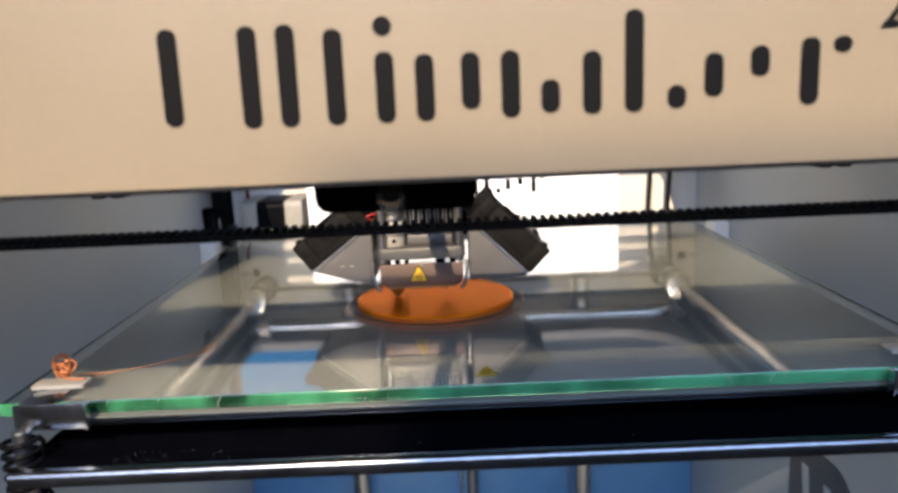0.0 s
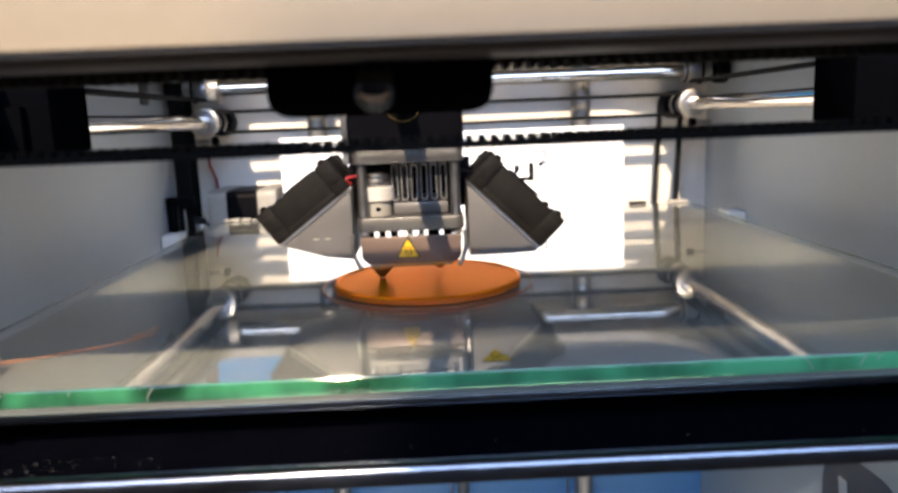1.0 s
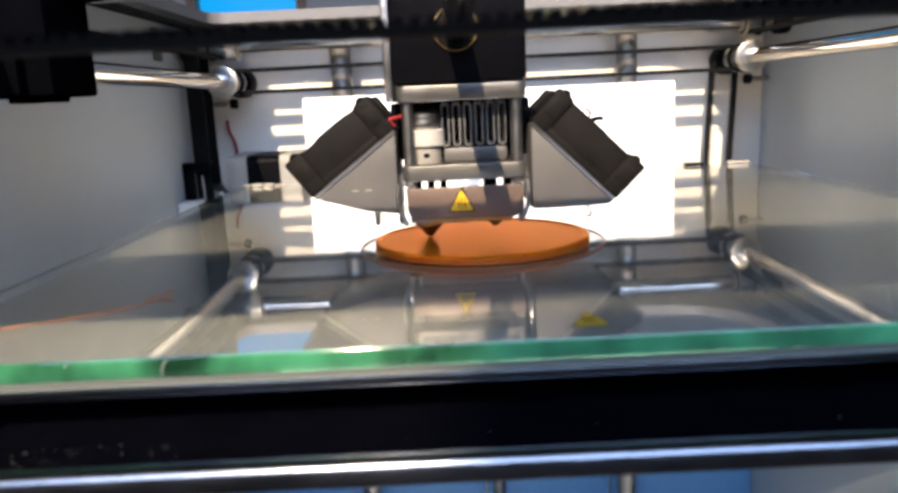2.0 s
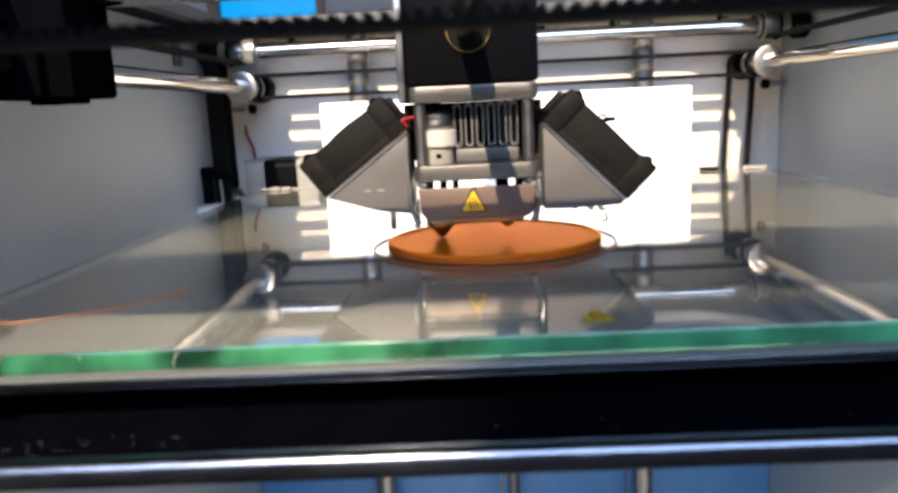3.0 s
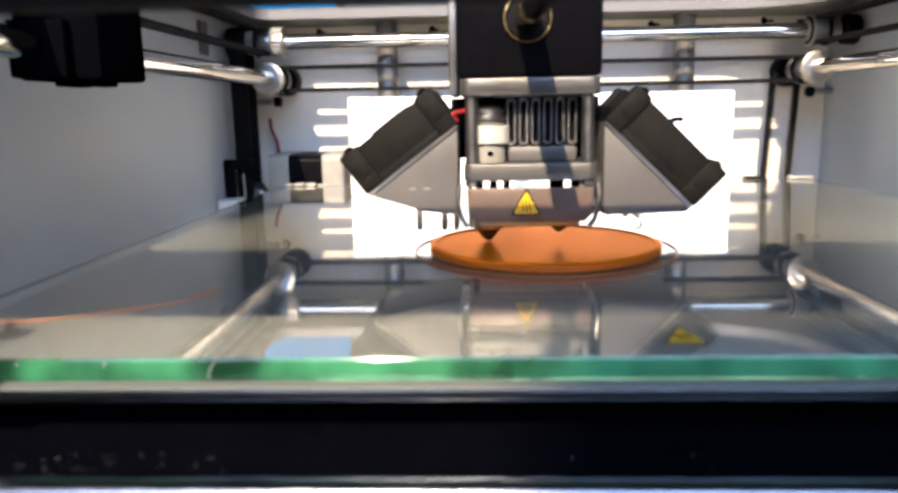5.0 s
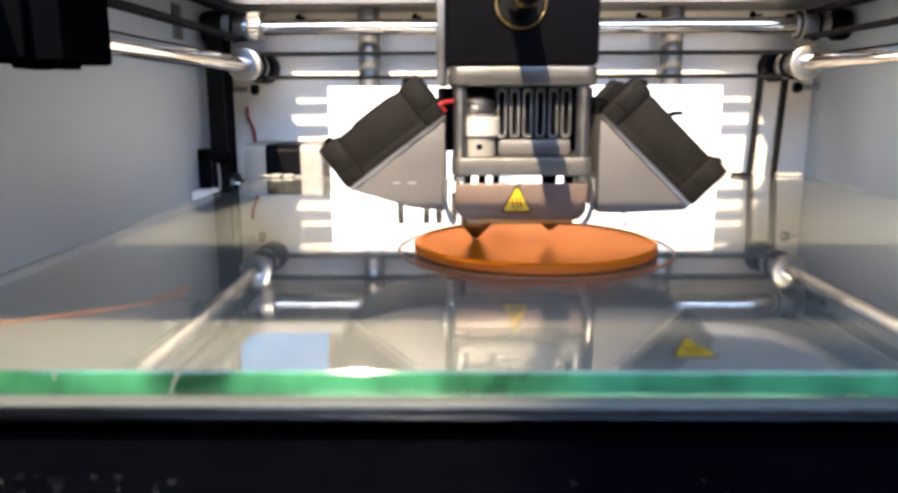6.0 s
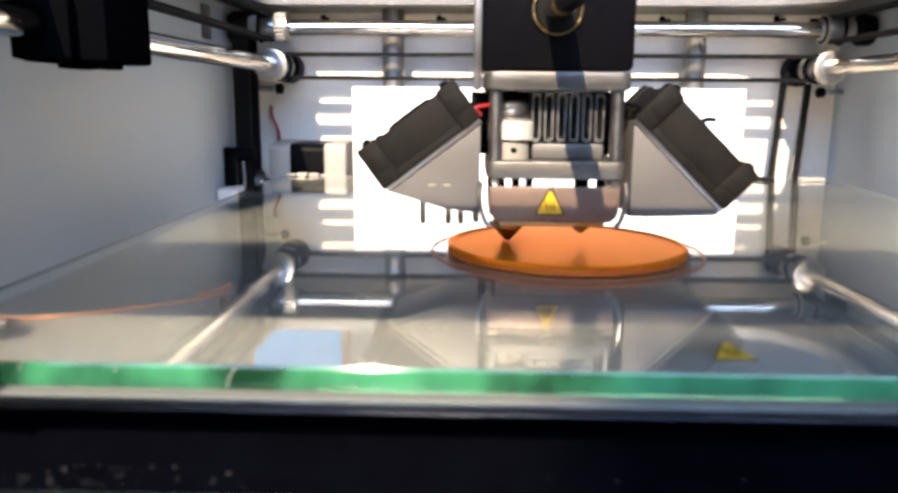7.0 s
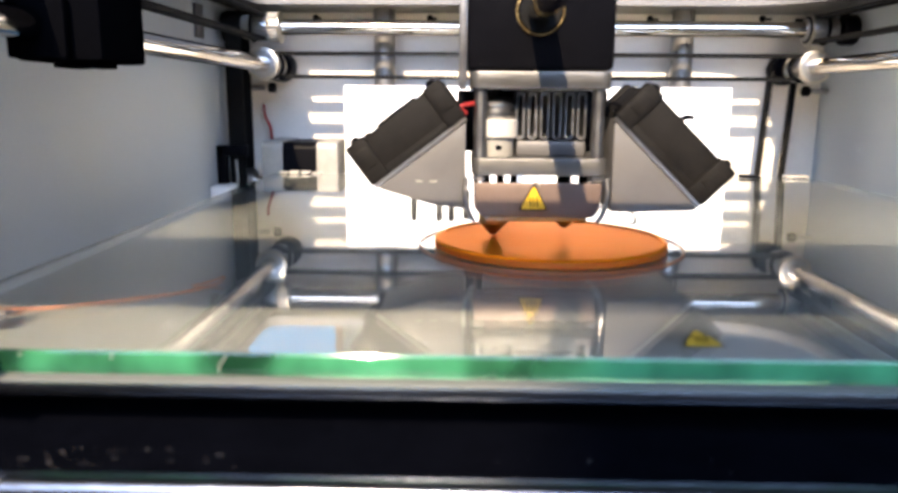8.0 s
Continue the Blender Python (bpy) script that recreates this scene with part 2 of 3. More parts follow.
def tube(points, r, seg=8, closed=False):
    """A round cord along points."""
    bm = bmesh.new()
    pts = [Vector(p) for p in points]
    n = len(pts)
    rings = []
    for k, p in enumerate(pts):
        d = (pts[(k + 1) % n] - pts[k - 1]) if closed else (pts[min(k + 1, n - 1)] - pts[max(k - 1, 0)])
        d.normalize()
        u = d.cross(Vector((0.13, 0.21, 1))).normalized()
        v = d.cross(u)
        rings.append([bm.verts.new(p + r * (u * math.cos(2 * math.pi * j / seg) + v * math.sin(2 * math.pi * j / seg))) for j in range(seg)])
    for k in range(n if closed else n - 1):
        a, b = rings[k], rings[(k + 1) % n]
        for j in range(seg):
            bm.faces.new((a[j], a[(j + 1) % seg], b[(j + 1) % seg], b[j]))
    if not closed:
        bm.faces.new(rings[0][::-1])
        bm.faces.new(rings[-1])
    return bm


def smooth_line(pts, steps=8):
    """Catmull-Rom points through pts."""
    p = [Vector(q) for q in pts]
    p = [p[0] * 2 - p[1]] + p + [p[-1] * 2 - p[-2]]
    out = []
    for i in range(1, len(p) - 2):
        for k in range(steps):
            t = k / steps
            out.append(0.5 * (2 * p[i] + (p[i + 1] - p[i - 1]) * t + (2 * p[i - 1] - 5 * p[i] + 4 * p[i + 1] - p[i + 2]) * t * t
                              + (3 * p[i] - p[i - 1] - 3 * p[i + 1] + p[i + 2]) * t ** 3))
    return out + [p[-2]]


def belt_loop(a, b, r, width, across, up, thick=0.0011, pitch=0.002, teeth=True):
    """A toothed belt loop round two pulleys at a and b. across: the way of its width; up: at right angles to belt and width."""
    a, b, across, up = Vector(a), Vector(b), Vector(across), Vector(up)
    d = (b - a).normalized()
    outline, inner = [], []
    for s, c in ((1, b), (-1, a)):
        for k in range(9):
            t = math.pi * k / 8
            w = up * (math.cos(t) * s) + d * (math.sin(t) * s)
            outline.append(c + w * (r + thick))
            inner.append(c + w * r)
    bm = bmesh.new()
    n = len(outline)
    vs = [[bm.verts.new(p + across * h) for p in o] for o in (outline, inner) for h in (-width / 2, width / 2)]
    for k in range(n):
        j = (k + 1) % n
        bm.faces.new((vs[0][k], vs[0][j], vs[1][j], vs[1][k]))
        bm.faces.new((vs[2][k], vs[3][k], vs[3][j], vs[2][j]))
        bm.faces.new((vs[0][k], vs[2][k], vs[2][j], vs[0][j]))
        bm.faces.new((vs[1][k], vs[1][j], vs[3][j], vs[3][k]))
    band, bm = bm, bmesh.new()
    if teeth:
        length = (b - a).length
        for s in (1, -1):
            for k in range(int(length / pitch)):
                c = a + d * (k + 0.5) * pitch + up * s * (r - 0.0004)
                q = []
                for w in (-width / 2, width / 2):
                    for dd in (-0.0005, 0.0005):
                        for uu in (-0.0005, 0.0005):
                            q.append(bm.verts.new(c + across * w * 0.999 + d * dd + up * uu))
                for f in ((0, 1, 3, 2), (4, 6, 7, 5), (0, 4, 5, 1), (2, 3, 7, 6), (0, 2, 6, 4), (1, 5, 7, 3)):
                    bm.faces.new([q[i] for i in f])
    return band, bm


def belt(name, label, group, a, b, *how):
    g = thing(name, a, label, "belt", group)
    band, teeth = belt_loop(a, b, *how)
    part("band", band, M_RUBBER, g, smooth=0)
    part("teeth", teeth, M_RUBBER, g, smooth=0)


# ---- the room ----
tagged(part("floor", box(-2.0, 2.0, -1.7, 2.2, -0.78, -0.74), M_FLOOR), "plain dark floor of the room", "floor", kind="structure")
tagged(part("ceiling", box(-2.0, 2.0, -1.7, 2.2, 2.05, 2.09), M_CEIL), "plain dark painted ceiling", "ceiling", kind="structure")
tagged(part("wall_west", box(-2.04, -2.0, -1.7, 2.2, -0.74, 2.05), M_WALL), "plain light painted wall", "wall", kind="structure")
tagged(part("wall_east", box(2.0, 2.04, -1.7, 2.2, -0.74, 2.05), M_WALL), "plain light painted wall", "wall", kind="structure")
tagged(part("wall_south", framed(rounded(-2.0, 2.0, -0.74, 2.05, 0.001, 1), rounded(-1.25, 1.25, 0.80, 2.0, 0.001, 1), 0.1, "xz", -1.7), M_WALL),
       "painted wall with a tall window opening", "wall", kind="structure")
# added out of view, only to shade the right front strip of the bed
tagged(part("shade_bar", merge(box(-0.29, 1.251, -1.69, -1.61, 1.541, 1.560, 0.002), box(-0.29, -0.265, -1.69, -1.61, 0.799, 1.5405)), M_WALL), "unseen bar and post added to shade the right front of the bed", "window bar", kind="structure")
tagged(part("wall_north", framed(rounded(-2.0, 2.0, -0.74, 2.05, 0.001, 1), rounded(-0.74, -0.405, 0.42, 1.35, 0.001, 1), 0.1, "xz", 2.1), M_WALL),
       "painted wall with a small window", "wall", kind="structure")
win = thing("window_1", (-0.6, 2.1, 0.42), "small brown-framed window showing bright blue sky", "window", kind="structure")
part("window_frame", framed(rounded(-0.74, -0.405, 0.42, 1.35, 0.001, 1), rounded(-0.715, -0.43, 0.445, 1.325, 0.001, 1), 0.05, "xz", 2.08), M_WOODFRAME, win, smooth=0)
tagged(part("backdrop", box(-1.3, 0.2, 2.4, 2.41, 0.0, 1.9), M_SKYBLUE), "bright blue sky outside the window", "sky", kind="structure")
desk = thing("desk", (0, 0.1, -0.74), "wooden desk carrying the printer", "desk")
part("desktop", box(-0.8, 0.8, -0.35, 0.55, -0.03, 0.0, 0.003), M_DESK, desk)
for dx in (-0.74, 0.74):
    for dy in (-0.29, 0.49):
        part("leg", box(dx - 0.025, dx + 0.025, dy - 0.025, dy + 0.025, -0.74, -0.03, 0.003), M_DESK, desk)

# ---- printer housing ----
XI, YB, YF, ZT = 0.166, 0.338, -0.0485, 0.3535         # inner faces of sides, back, front, and underside of the top
P = 0.0055
LIP = 0.3304
house = thing("printer_housing", (0, 0.145, 0), "white open-front desktop printer housing with grey inner walls", "printer")
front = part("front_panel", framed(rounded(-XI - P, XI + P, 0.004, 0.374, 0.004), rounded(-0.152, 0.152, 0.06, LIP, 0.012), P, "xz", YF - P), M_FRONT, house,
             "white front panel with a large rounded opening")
part("front_panel_core", framed(rounded(-0.1521, 0.1521, 0.0599, LIP + 0.0001, 0.012), rounded(-0.1515, 0.1515, 0.0605, LIP - 0.0006, 0.0115), P - 0.0012, "xz", YF - P + 0.0006), M_EDGE, house,
     "black cut edge of the opening")
part("front_lip", box(-0.150, 0.150, YF, -0.0365, LIP - 0.0015, LIP + 0.0070, 0.0006), M_EDGE, house, "black inner lip of the front panel")
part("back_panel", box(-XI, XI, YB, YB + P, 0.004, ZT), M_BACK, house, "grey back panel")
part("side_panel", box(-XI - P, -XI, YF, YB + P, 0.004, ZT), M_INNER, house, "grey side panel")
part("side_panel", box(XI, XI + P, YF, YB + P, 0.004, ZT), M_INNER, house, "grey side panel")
top_hole = rounded(-0.146, 0.144, -0.024, 0.2975, 0.048)
square_hole = rounded(-0.146, 0.144, -0.024, 0.2975, 0.010)
top_hole = top_hole[:9] + square_hole[9:]
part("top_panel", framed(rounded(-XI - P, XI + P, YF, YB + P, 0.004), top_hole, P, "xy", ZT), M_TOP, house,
     "grey top panel with a rounded opening")
part("bottom_panel", box(-XI, XI, YF, YB, 0.012, 0.018), M_INNER, house, "grey bottom panel")
for fx in (-0.14, 0.14):
    for fy in (-0.02, 0.31):
        part("foot", turned([(0.008, 0), (0.009, 0.001), (0.009, 0.012)], (fx, fy, 0)), M_RUBBER, house, "black rubber foot")


# plates added over the back panel to carry the blue of the sky light
for k, (c0, c1) in enumerate(((-0.1655, -0.084), (-0.0825, -0.0085), (-0.007, 0.072), (0.0735, 0.1655))):
    part("skylight_plate", box(c0, c1, 0.3335 - 0.0006 * (k % 2), YB - 0.0005, 0.02, 0.205, 0.0006), M_SKYPLATE, house, "added lower back plate with blue sky light in its colour")


# plain bars in place of the maker's mark: x, bottom, top of each stroke in units of its height
MARK = [(0.38, 0.05, 1), (1.17, 0, 1), (1.55, 0, 1), (2.02, 0, 0.94), (2.52, 0, 0.7), (2.92, 0, 0.66), (3.38, 0.1, 0.66), (3.78, 0, 0.66),
        (4.18, 0.03, 0.36), (4.60, 0, 0.62), (5.02, 0, 1), (5.45, 0.02, 0.25), (5.82, 0.12, 0.55), (6.28, 0.3, 0.6), (6.78, 0, 0.66), (7.1, 0.50, 0.66)]


def mark(x0, z0, height, y, depth, mat, parent, stroke):
    for mx, lo, hi in MARK:
        cx = x0 + mx * height
        bm = slab(rounded(cx - stroke / 2, cx + stroke / 2, z0 + lo * height, z0 + hi * height, stroke * 0.45, 4), depth, "xz", y)
        part("mark_bar", bm, mat, parent)
    cx = x0 + 2.52 * height
    part("mark_dot", slab(rounded(cx - stroke / 2, cx + stroke / 2, z0 + 0.85 * height, z0 + 0.85 * height + stroke, stroke * 0.49, 4), depth, "xz", y), mat, parent)


def numeral(text, x, z, height, y, mat, parent):
    """A printed numeral on an upright face; x and z: its lower left corner."""
    fc = bpy.data.curves.new("numeral", "FONT")
    fc.body, fc.size, fc.extrude = text, height / 0.70, 0.0002
    fc.dimensions, fc.fill_mode = "2D", "BOTH"
    tmp = bpy.data.objects.new("numeral", fc)
    bm = bmesh.new()
    bm.from_mesh(tmp.to_mesh())
    tmp.to_mesh_clear()
    bpy.data.objects.remove(tmp)
    bpy.data.curves.remove(fc)
    bmesh.ops.transform(bm, matrix=Matrix.Translation((x, y, z)) @ Matrix.Rotation(radians(90), 4, "X"), verts=bm.verts)
    part("numeral", bm, mat, parent, smooth=0)


mark(-0.0610, 0.3402, 0.0170, YF - P - 0.0002, 0.0004, M_INK, front, 0.0032)
numeral("2", 0.0655, 0.3526, 0.0076, YF - P - 0.0003, M_INK, front)

# screws and slots of the back panel
for sx, sz in ((-0.122, 0.3508), (-0.057, 0.3508), (0.067, 0.3508), (0.1296, 0.3512)):
    s = thing("panel_screw", (sx, YB, sz), "small dark screw in the back panel", "screw", "back panel screws")
    part("screw_head", turned([(0.0016, 0), (0.0019, 0.0004), (0.0012, 0.0012), (0, 0.0014)], (sx, YB - 0.0012, sz), "y", 14), M_BLACK, s)
    part("screw_tail", bar(0.0007, 0.004, (sx, YB - 0.004, sz - 0.0006), "x", seg=8), M_BLACK, s)
for sx in (0.0245, 0.152):
    tagged(part("panel_slot", slab(rounded(sx - 0.004, sx + 0.004, 0.3494, 0.3516, 0.0010, 4), 0.0006, "xz", YB - 0.0006), M_EDGE), "dark oblong slot in the back panel", "slot", "back panel slots")

# dark round emblem on the side panel, low down
emblem = thing("emblem", (XI, 0.148, 0.13), "dark rounded emblem printed on the side panel", "emblem")
part("emblem_disc", slab(rounded(0.115, 0.178, 0.095, 0.168, 0.02, 6), 0.0005, "yz", XI - 0.0006), M_GREYINK, emblem)
for k in range(2):
    part("emblem_bar", slab([(0.128 + 0.022 * k, 0.108), (0.134 + 0.022 * k, 0.108), (0.142 + 0.022 * k, 0.155), (0.136 + 0.022 * k, 0.155)], 0.0005, "yz", XI - 0.0012), M_INNER, emblem)

# ---- vertical guides ----
for gx in (-0.081, 0.081):
    g = thing("guide_rod", (gx, 0.320, 0.018), "polished steel vertical guide rod", "rod", "vertical guide rods")
    part("rod", bar(0.006, ZT - 0.018, (gx, 0.320, 0.018)), M_ROD, g)
    part("rod_holder", box(gx - 0.011, gx + 0.011, 0.326, 0.338, 0.02, 0.032, 0.001), M_ALU, g)
screw = thing("lead_screw", (0, 0.320, 0.018), "dark threaded lead screw", "screw")
prof = []
for k in range(110):
    prof += [(0.0032, k * 0.002), (0.0041, k * 0.002 + 0.0008), (0.0041, k * 0.002 + 0.0012)]
part("thread", turned(prof + [(0.0032, 0.22)], (0, 0.320, 0.018), seg=16), M_STEEL, screw)
part("screw_coupling", turned([(0.008, 0), (0.009, 0.001), (0.009, 0.019), (0.008, 0.02)], (0, 0.320, 0.018)), M_BLACK, screw)

# ---- white sheet in front of the guides ----
sheet = thing("backing_sheet", (0, 0.296, 0.20), "bright white sheet with a printed mark standing behind the bed", "sheet")
sheet_face = part("sheet_face", box(-0.1, 0.1015, 0.2955, 0.2968, 0.20, 0.3125, 0.0004), M_SHEET, sheet)
mark(-0.070, 0.2815, 0.0172, 0.2952, 0.0004, M_INK, sheet_face, 0.0033)
numeral("2", 0.0512, 0.2918, 0.0080, 0.2952, M_INK, sheet_face)
part("sheet_stay", box(-0.09, -0.08, 0.2968, 0.3135, 0.21, 0.22), M_ALU, sheet)
part("sheet_stay", box(0.08, 0.09, 0.2968, 0.3135, 0.21, 0.22), M_ALU, sheet)


# ---- rods, pulleys and belts of the gantry ----
def pulley(parent, c, axis, inward, deep=False, drum=False):
    """Toothed pulley with flanges, collar and black end cap; inward: +1 when the rod's middle lies towards plus; deep: the set that reaches to the back panel; drum: with a toothed drum inboard."""
    i = {"x": 0, "y": 1}[axis]

    def at(d):
        p = list(c)
        p[i] += d
        return p
    def piece(name, r, lo, hi, mat, label=""):
        lo, hi = (lo, hi) if inward < 0 else (-hi, -lo)
        return part(name, turned([(r * 0.93, 0), (r, (hi - lo) * 0.15), (r, (hi - lo) * 0.85), (r * 0.93, hi - lo)], at(lo), axis, 28), mat, parent, label)
    p = piece("pulley", 0.0062, -0.0035, 0.0035, M_STEEL)
    if deep:
        piece("flange", 0.0084, -0.0112, -0.0100, M_FLANGE, "pale bright flange")
        piece("flange_ring", 0.0070, -0.0118, -0.0112, M_STEEL)
        piece("toothed_ring", 0.0077, -0.0095, -0.0058, M_FLANGE, "pale toothed ring")
        for k in range(18):
            a = 2 * math.pi * k / 18
            part("ring_tooth", bar(0.0006, 0.0036, (c[0] + 0.0077 * math.cos(a), c[1] - 0.0094, c[2] + 0.0077 * math.sin(a)), "y", 0.0001, 6), M_STEEL, parent)
    elif drum:
        piece("flange", 0.0081, -0.0108, -0.0097, M_FLANGE, "pale bright flange")
        piece("toothed_drum", 0.0070, -0.0097, -0.0040, M_STEEL, "grey toothed drum")
        for k in range(22):
            a = 2 * math.pi * k / 22
            part("drum_tooth", bar(0.0006, 0.0052, (c[0] + 0.0043, c[1] + 0.0070 * math.cos(a), c[2] + 0.0070 * math.sin(a)), "x", 0.0001, 6), M_CAP, parent)
    else:
        piece("flange", 0.0081, -0.0048, -0.0036, M_FLANGE, "pale bright flange")
    piece("hub", 0.0068, -0.0052, -0.0046, M_BLACK)
    piece("hub_ring", 0.0056, -0.0062, -0.0052, M_STEEL)
    piece("flange", 0.0078, 0.0036, 0.0046, M_BLACK)
    if deep:
        piece("collar", 0.0076, 0.0046, 0.0110, M_CAP, "pale metal collar")
        piece("stub", 0.0050, 0.0110, 0.0200, M_BLACK)
        piece("end_cap", 0.0084, 0.0200, 0.0330, M_BLACK, "black bearing cap")
    else:
        piece("collar", 0.0062, 0.0046, 0.0095, M_CAP, "pale metal collar")
        piece("stub", 0.0046, 0.0095, 0.0125, M_BLACK)
        piece("end_cap", 0.0078, 0.0125, 0.0195, M_BLACK, "black bearing cap")
    for k in range(20):
        a = 2 * math.pi * k / 20
        q = at(-0.0033)
        off = (0, 0.0062 * math.cos(a), 0.0062 * math.sin(a)) if axis == "x" else (0.0062 * math.cos(a), 0, 0.0062 * math.sin(a))
        part("tooth", bar(0.00045, 0.0066, [q[j] + off[j] for j in range(3)], axis, 0.0001, 6), M_STEEL, p)


ZX, ZY, YR, YFR, XR = 0.342, 0.323, 0.300, -0.028, 0.141
for ry in (YR, YFR):
    r = thing("cross_axis_rod", (0, ry, ZX), "polished steel gantry rod with toothed pulleys at both ends", "rod", "gantry rods")
    part("rod", bar(0.004, 0.310, (-0.155, ry, ZX), "x"), M_CHROME, r)
    pulley(r, (-0.1435, ry, ZX), "x", 1, drum=True)
    pulley(r, (0.1435, ry, ZX), "x", -1)
for rx in (-XR, XR):
    r = thing("side_axis_rod", (rx, 0.13, ZY), "polished steel gantry rod with toothed pulleys at both ends", "rod", "gantry rods")
    part("rod", bar(0.004, 0.352, (rx, -0.036, ZY), "y"), M_CHROME, r)
    pulley(r, (rx, YR + 0.002, ZY), "y", -1, True)
    pulley(r, (rx, YFR + 0.002, ZY), "y", 1)
for by in (YR + 0.002, YFR + 0.002):
    belt("toothed_belt", "black toothed rubber belt across the gantry", "gantry belts", (-XR, by, ZY), (XR, by, ZY), 0.0058, 0.006, (0, 1, 0), (0, 0, 1))
for bx in (-0.1435, 0.1435):
    belt("toothed_belt", "black toothed rubber belt along the gantry", "gantry belts", (bx, YFR, ZX), (bx, YR, ZX), 0.0058, 0.006, (1, 0, 0), (0, 0, 1))
belt("drive_belt", "black toothed drive belt hanging down to the motor", "motor belts", (0.1320, 0.322, 0.205), (0.1375, 0.322, ZY), 0.0062, 0.006, (0, 1, 0), (-0.9989, 0, 0.0466))
belt("drive_belt", "wide black drive belt hanging down to the motor", "motor belts", (-0.1565, 0.300, 0.262), (-0.1565, 0.300, ZX), 0.0072, 0.0085, (1, 0, 0), (0, -1, 0))


# ---- motors ----
def stepper(mx, mz, face):
    """Square stepper lying along x; face: the side of its shaft."""
    g = thing("stepper_motor", (mx, 0.312, mz - 0.021), "stepper motor with a black body and silver end caps", "motor", "axis motors")
    prof = rounded(0.291, 0.333, mz - 0.021, mz + 0.021, 0.004, 4)
    part("motor_body", slab(prof, 0.018, "yz", mx - 0.009), M_BLACK, g)
    for side in (-1, 1):
        prof = rounded(0.2905, 0.3335, mz - 0.0215, mz + 0.0215, 0.0035, 4)
        part("end_cap", slab(prof, 0.011, "yz", mx + 0.009 if side > 0 else mx - 0.020, 0.0005), M_CAP, g, "pale metal end cap")
    part("shaft", bar(0.0025, 0.016, (mx + face * 0.020 - (0.016 if face < 0 else 0), 0.300, mz), "x"), M_CHROME, g)
    part("motor_pulley", bar(0.0062, 0.010, (mx + face * 0.026 - (0.010 if face < 0 else 0), 0.300, mz), "x"), M_STEEL, g)
    return g


stepper(-0.1235, 0.262, -1)
m2 = thing("stepper_motor", (0.135, 0.312, 0.183), "stepper motor hanging under the drive belt", "motor", "axis motors")
part("motor_body", box(0.121, 0.163, 0.296, 0.316, 0.184, 0.226, 0.002), M_BLACK, m2)
part("end_cap", box(0.1205, 0.1635, 0.286, 0.296, 0.1835, 0.2265, 0.002), M_ALU, m2)
part("motor_pulley", bar(0.006, 0.009, (0.1345, 0.3165, 0.205), "y"), M_STEEL, m2)
br = thing("motor_bracket", (-0.160, 0.30, 0.245), "black bracket beside the motor pulley", "bracket")
part("bracket_plate", box(-0.1655, -0.1605, 0.2845, 0.2905, 0.2435, 0.2815, 0.0012), M_BLACK, br)
part("bracket_arm", box(-0.1655, -0.150, 0.2845, 0.2905, 0.2760, 0.2815, 0.0008), M_BLACK, br)
part("bracket_cable", tube(smooth_line([(-0.1565, 0.289, 0.274), (-0.1560, 0.288, 0.262), (-0.1585, 0.288, 0.252)]), 0.0007), M_CAP, br, "short white cable")
part("bracket_arm", box(-0.1655, -0.150, 0.2845, 0.2905, 0.2435, 0.249, 0.0008), M_BLACK, br)
for sx in (-1, 1):
    tagged(part("corner_block", box(sx * 0.1655 - (0.009 if sx > 0 else 0), sx * 0.1655 + (0.009 if sx < 0 else 0), 0.272, 0.29, 0.2475, 0.2615, 0.0008), M_WHITE),
           "small white block on the side panel", "block", "corner blocks")
for sx, sz in ((-0.150, 0.3115), (0.1575, 0.3115)):
    s = thing("adjusting_screw", (sx, 0.335, sz), "black hexagon screw in the rear corner", "screw", "adjusting screws")
    d = 1 if sx > 0 else -1
    part("screw_head", bar(0.0028, 0.004, (sx - d * 0.004 - 0.002, 0.328, sz), "x", seg=6), M_BLACK, s)
    part("screw_shank", bar(0.0014, 0.010 if d > 0 else 0.013, (sx - (0.002 if d > 0 else 0.013), 0.328, sz), "x", seg=12), M_STEEL, s)
tagged(part("red_wire", tube(smooth_line([(-0.1525, 0.333, 0.302), (-0.1515, 0.331, 0.296), (-0.1490, 0.332, 0.289), (-0.1485, 0.333, 0.281)]), 0.0009), M_RED), "thin red wire hanging at the back panel", "wire")


# ---- bed ----
G, GT = 0.270, 0.0036
GX, GY0, GY1 = 0.1285, 0.0, 0.258
bed = thing("print_bed", (0, 0.12, 0.2500), "glass print bed on a spring-mounted black platform", "print bed")
R_EDGE = (GT / 2 - 0.0004) / math.sin(radians(16))       # slightly rounded front edge between two narrow chamfers
arc = [(GY0 + R_EDGE * (1 - math.cos(radians(a))), G - GT / 2 + R_EDGE * math.sin(radians(a))) for a in range(-16, 17, 4)]
gb = slab([(GY1, G), (GY1, G - GT), (GY0 + 0.00042, G - GT)] + arc + [(GY0 + 0.00042, G)], 2 * GX, "yz", -GX)
glass = part("glass_plate", gb, M_GLASS, bed, "clear glass plate with green edges", smooth=14)
glass.data.materials.append(M_GLASSEDGE)
glass.data.materials.append(M_GLASSSIDE)
for f in glass.data.polygons:
    f.material_index = 1 if f.normal.y < -0.3 else 2 if abs(f.normal.x) > 0.5 else 0
glass.visible_shadow = False
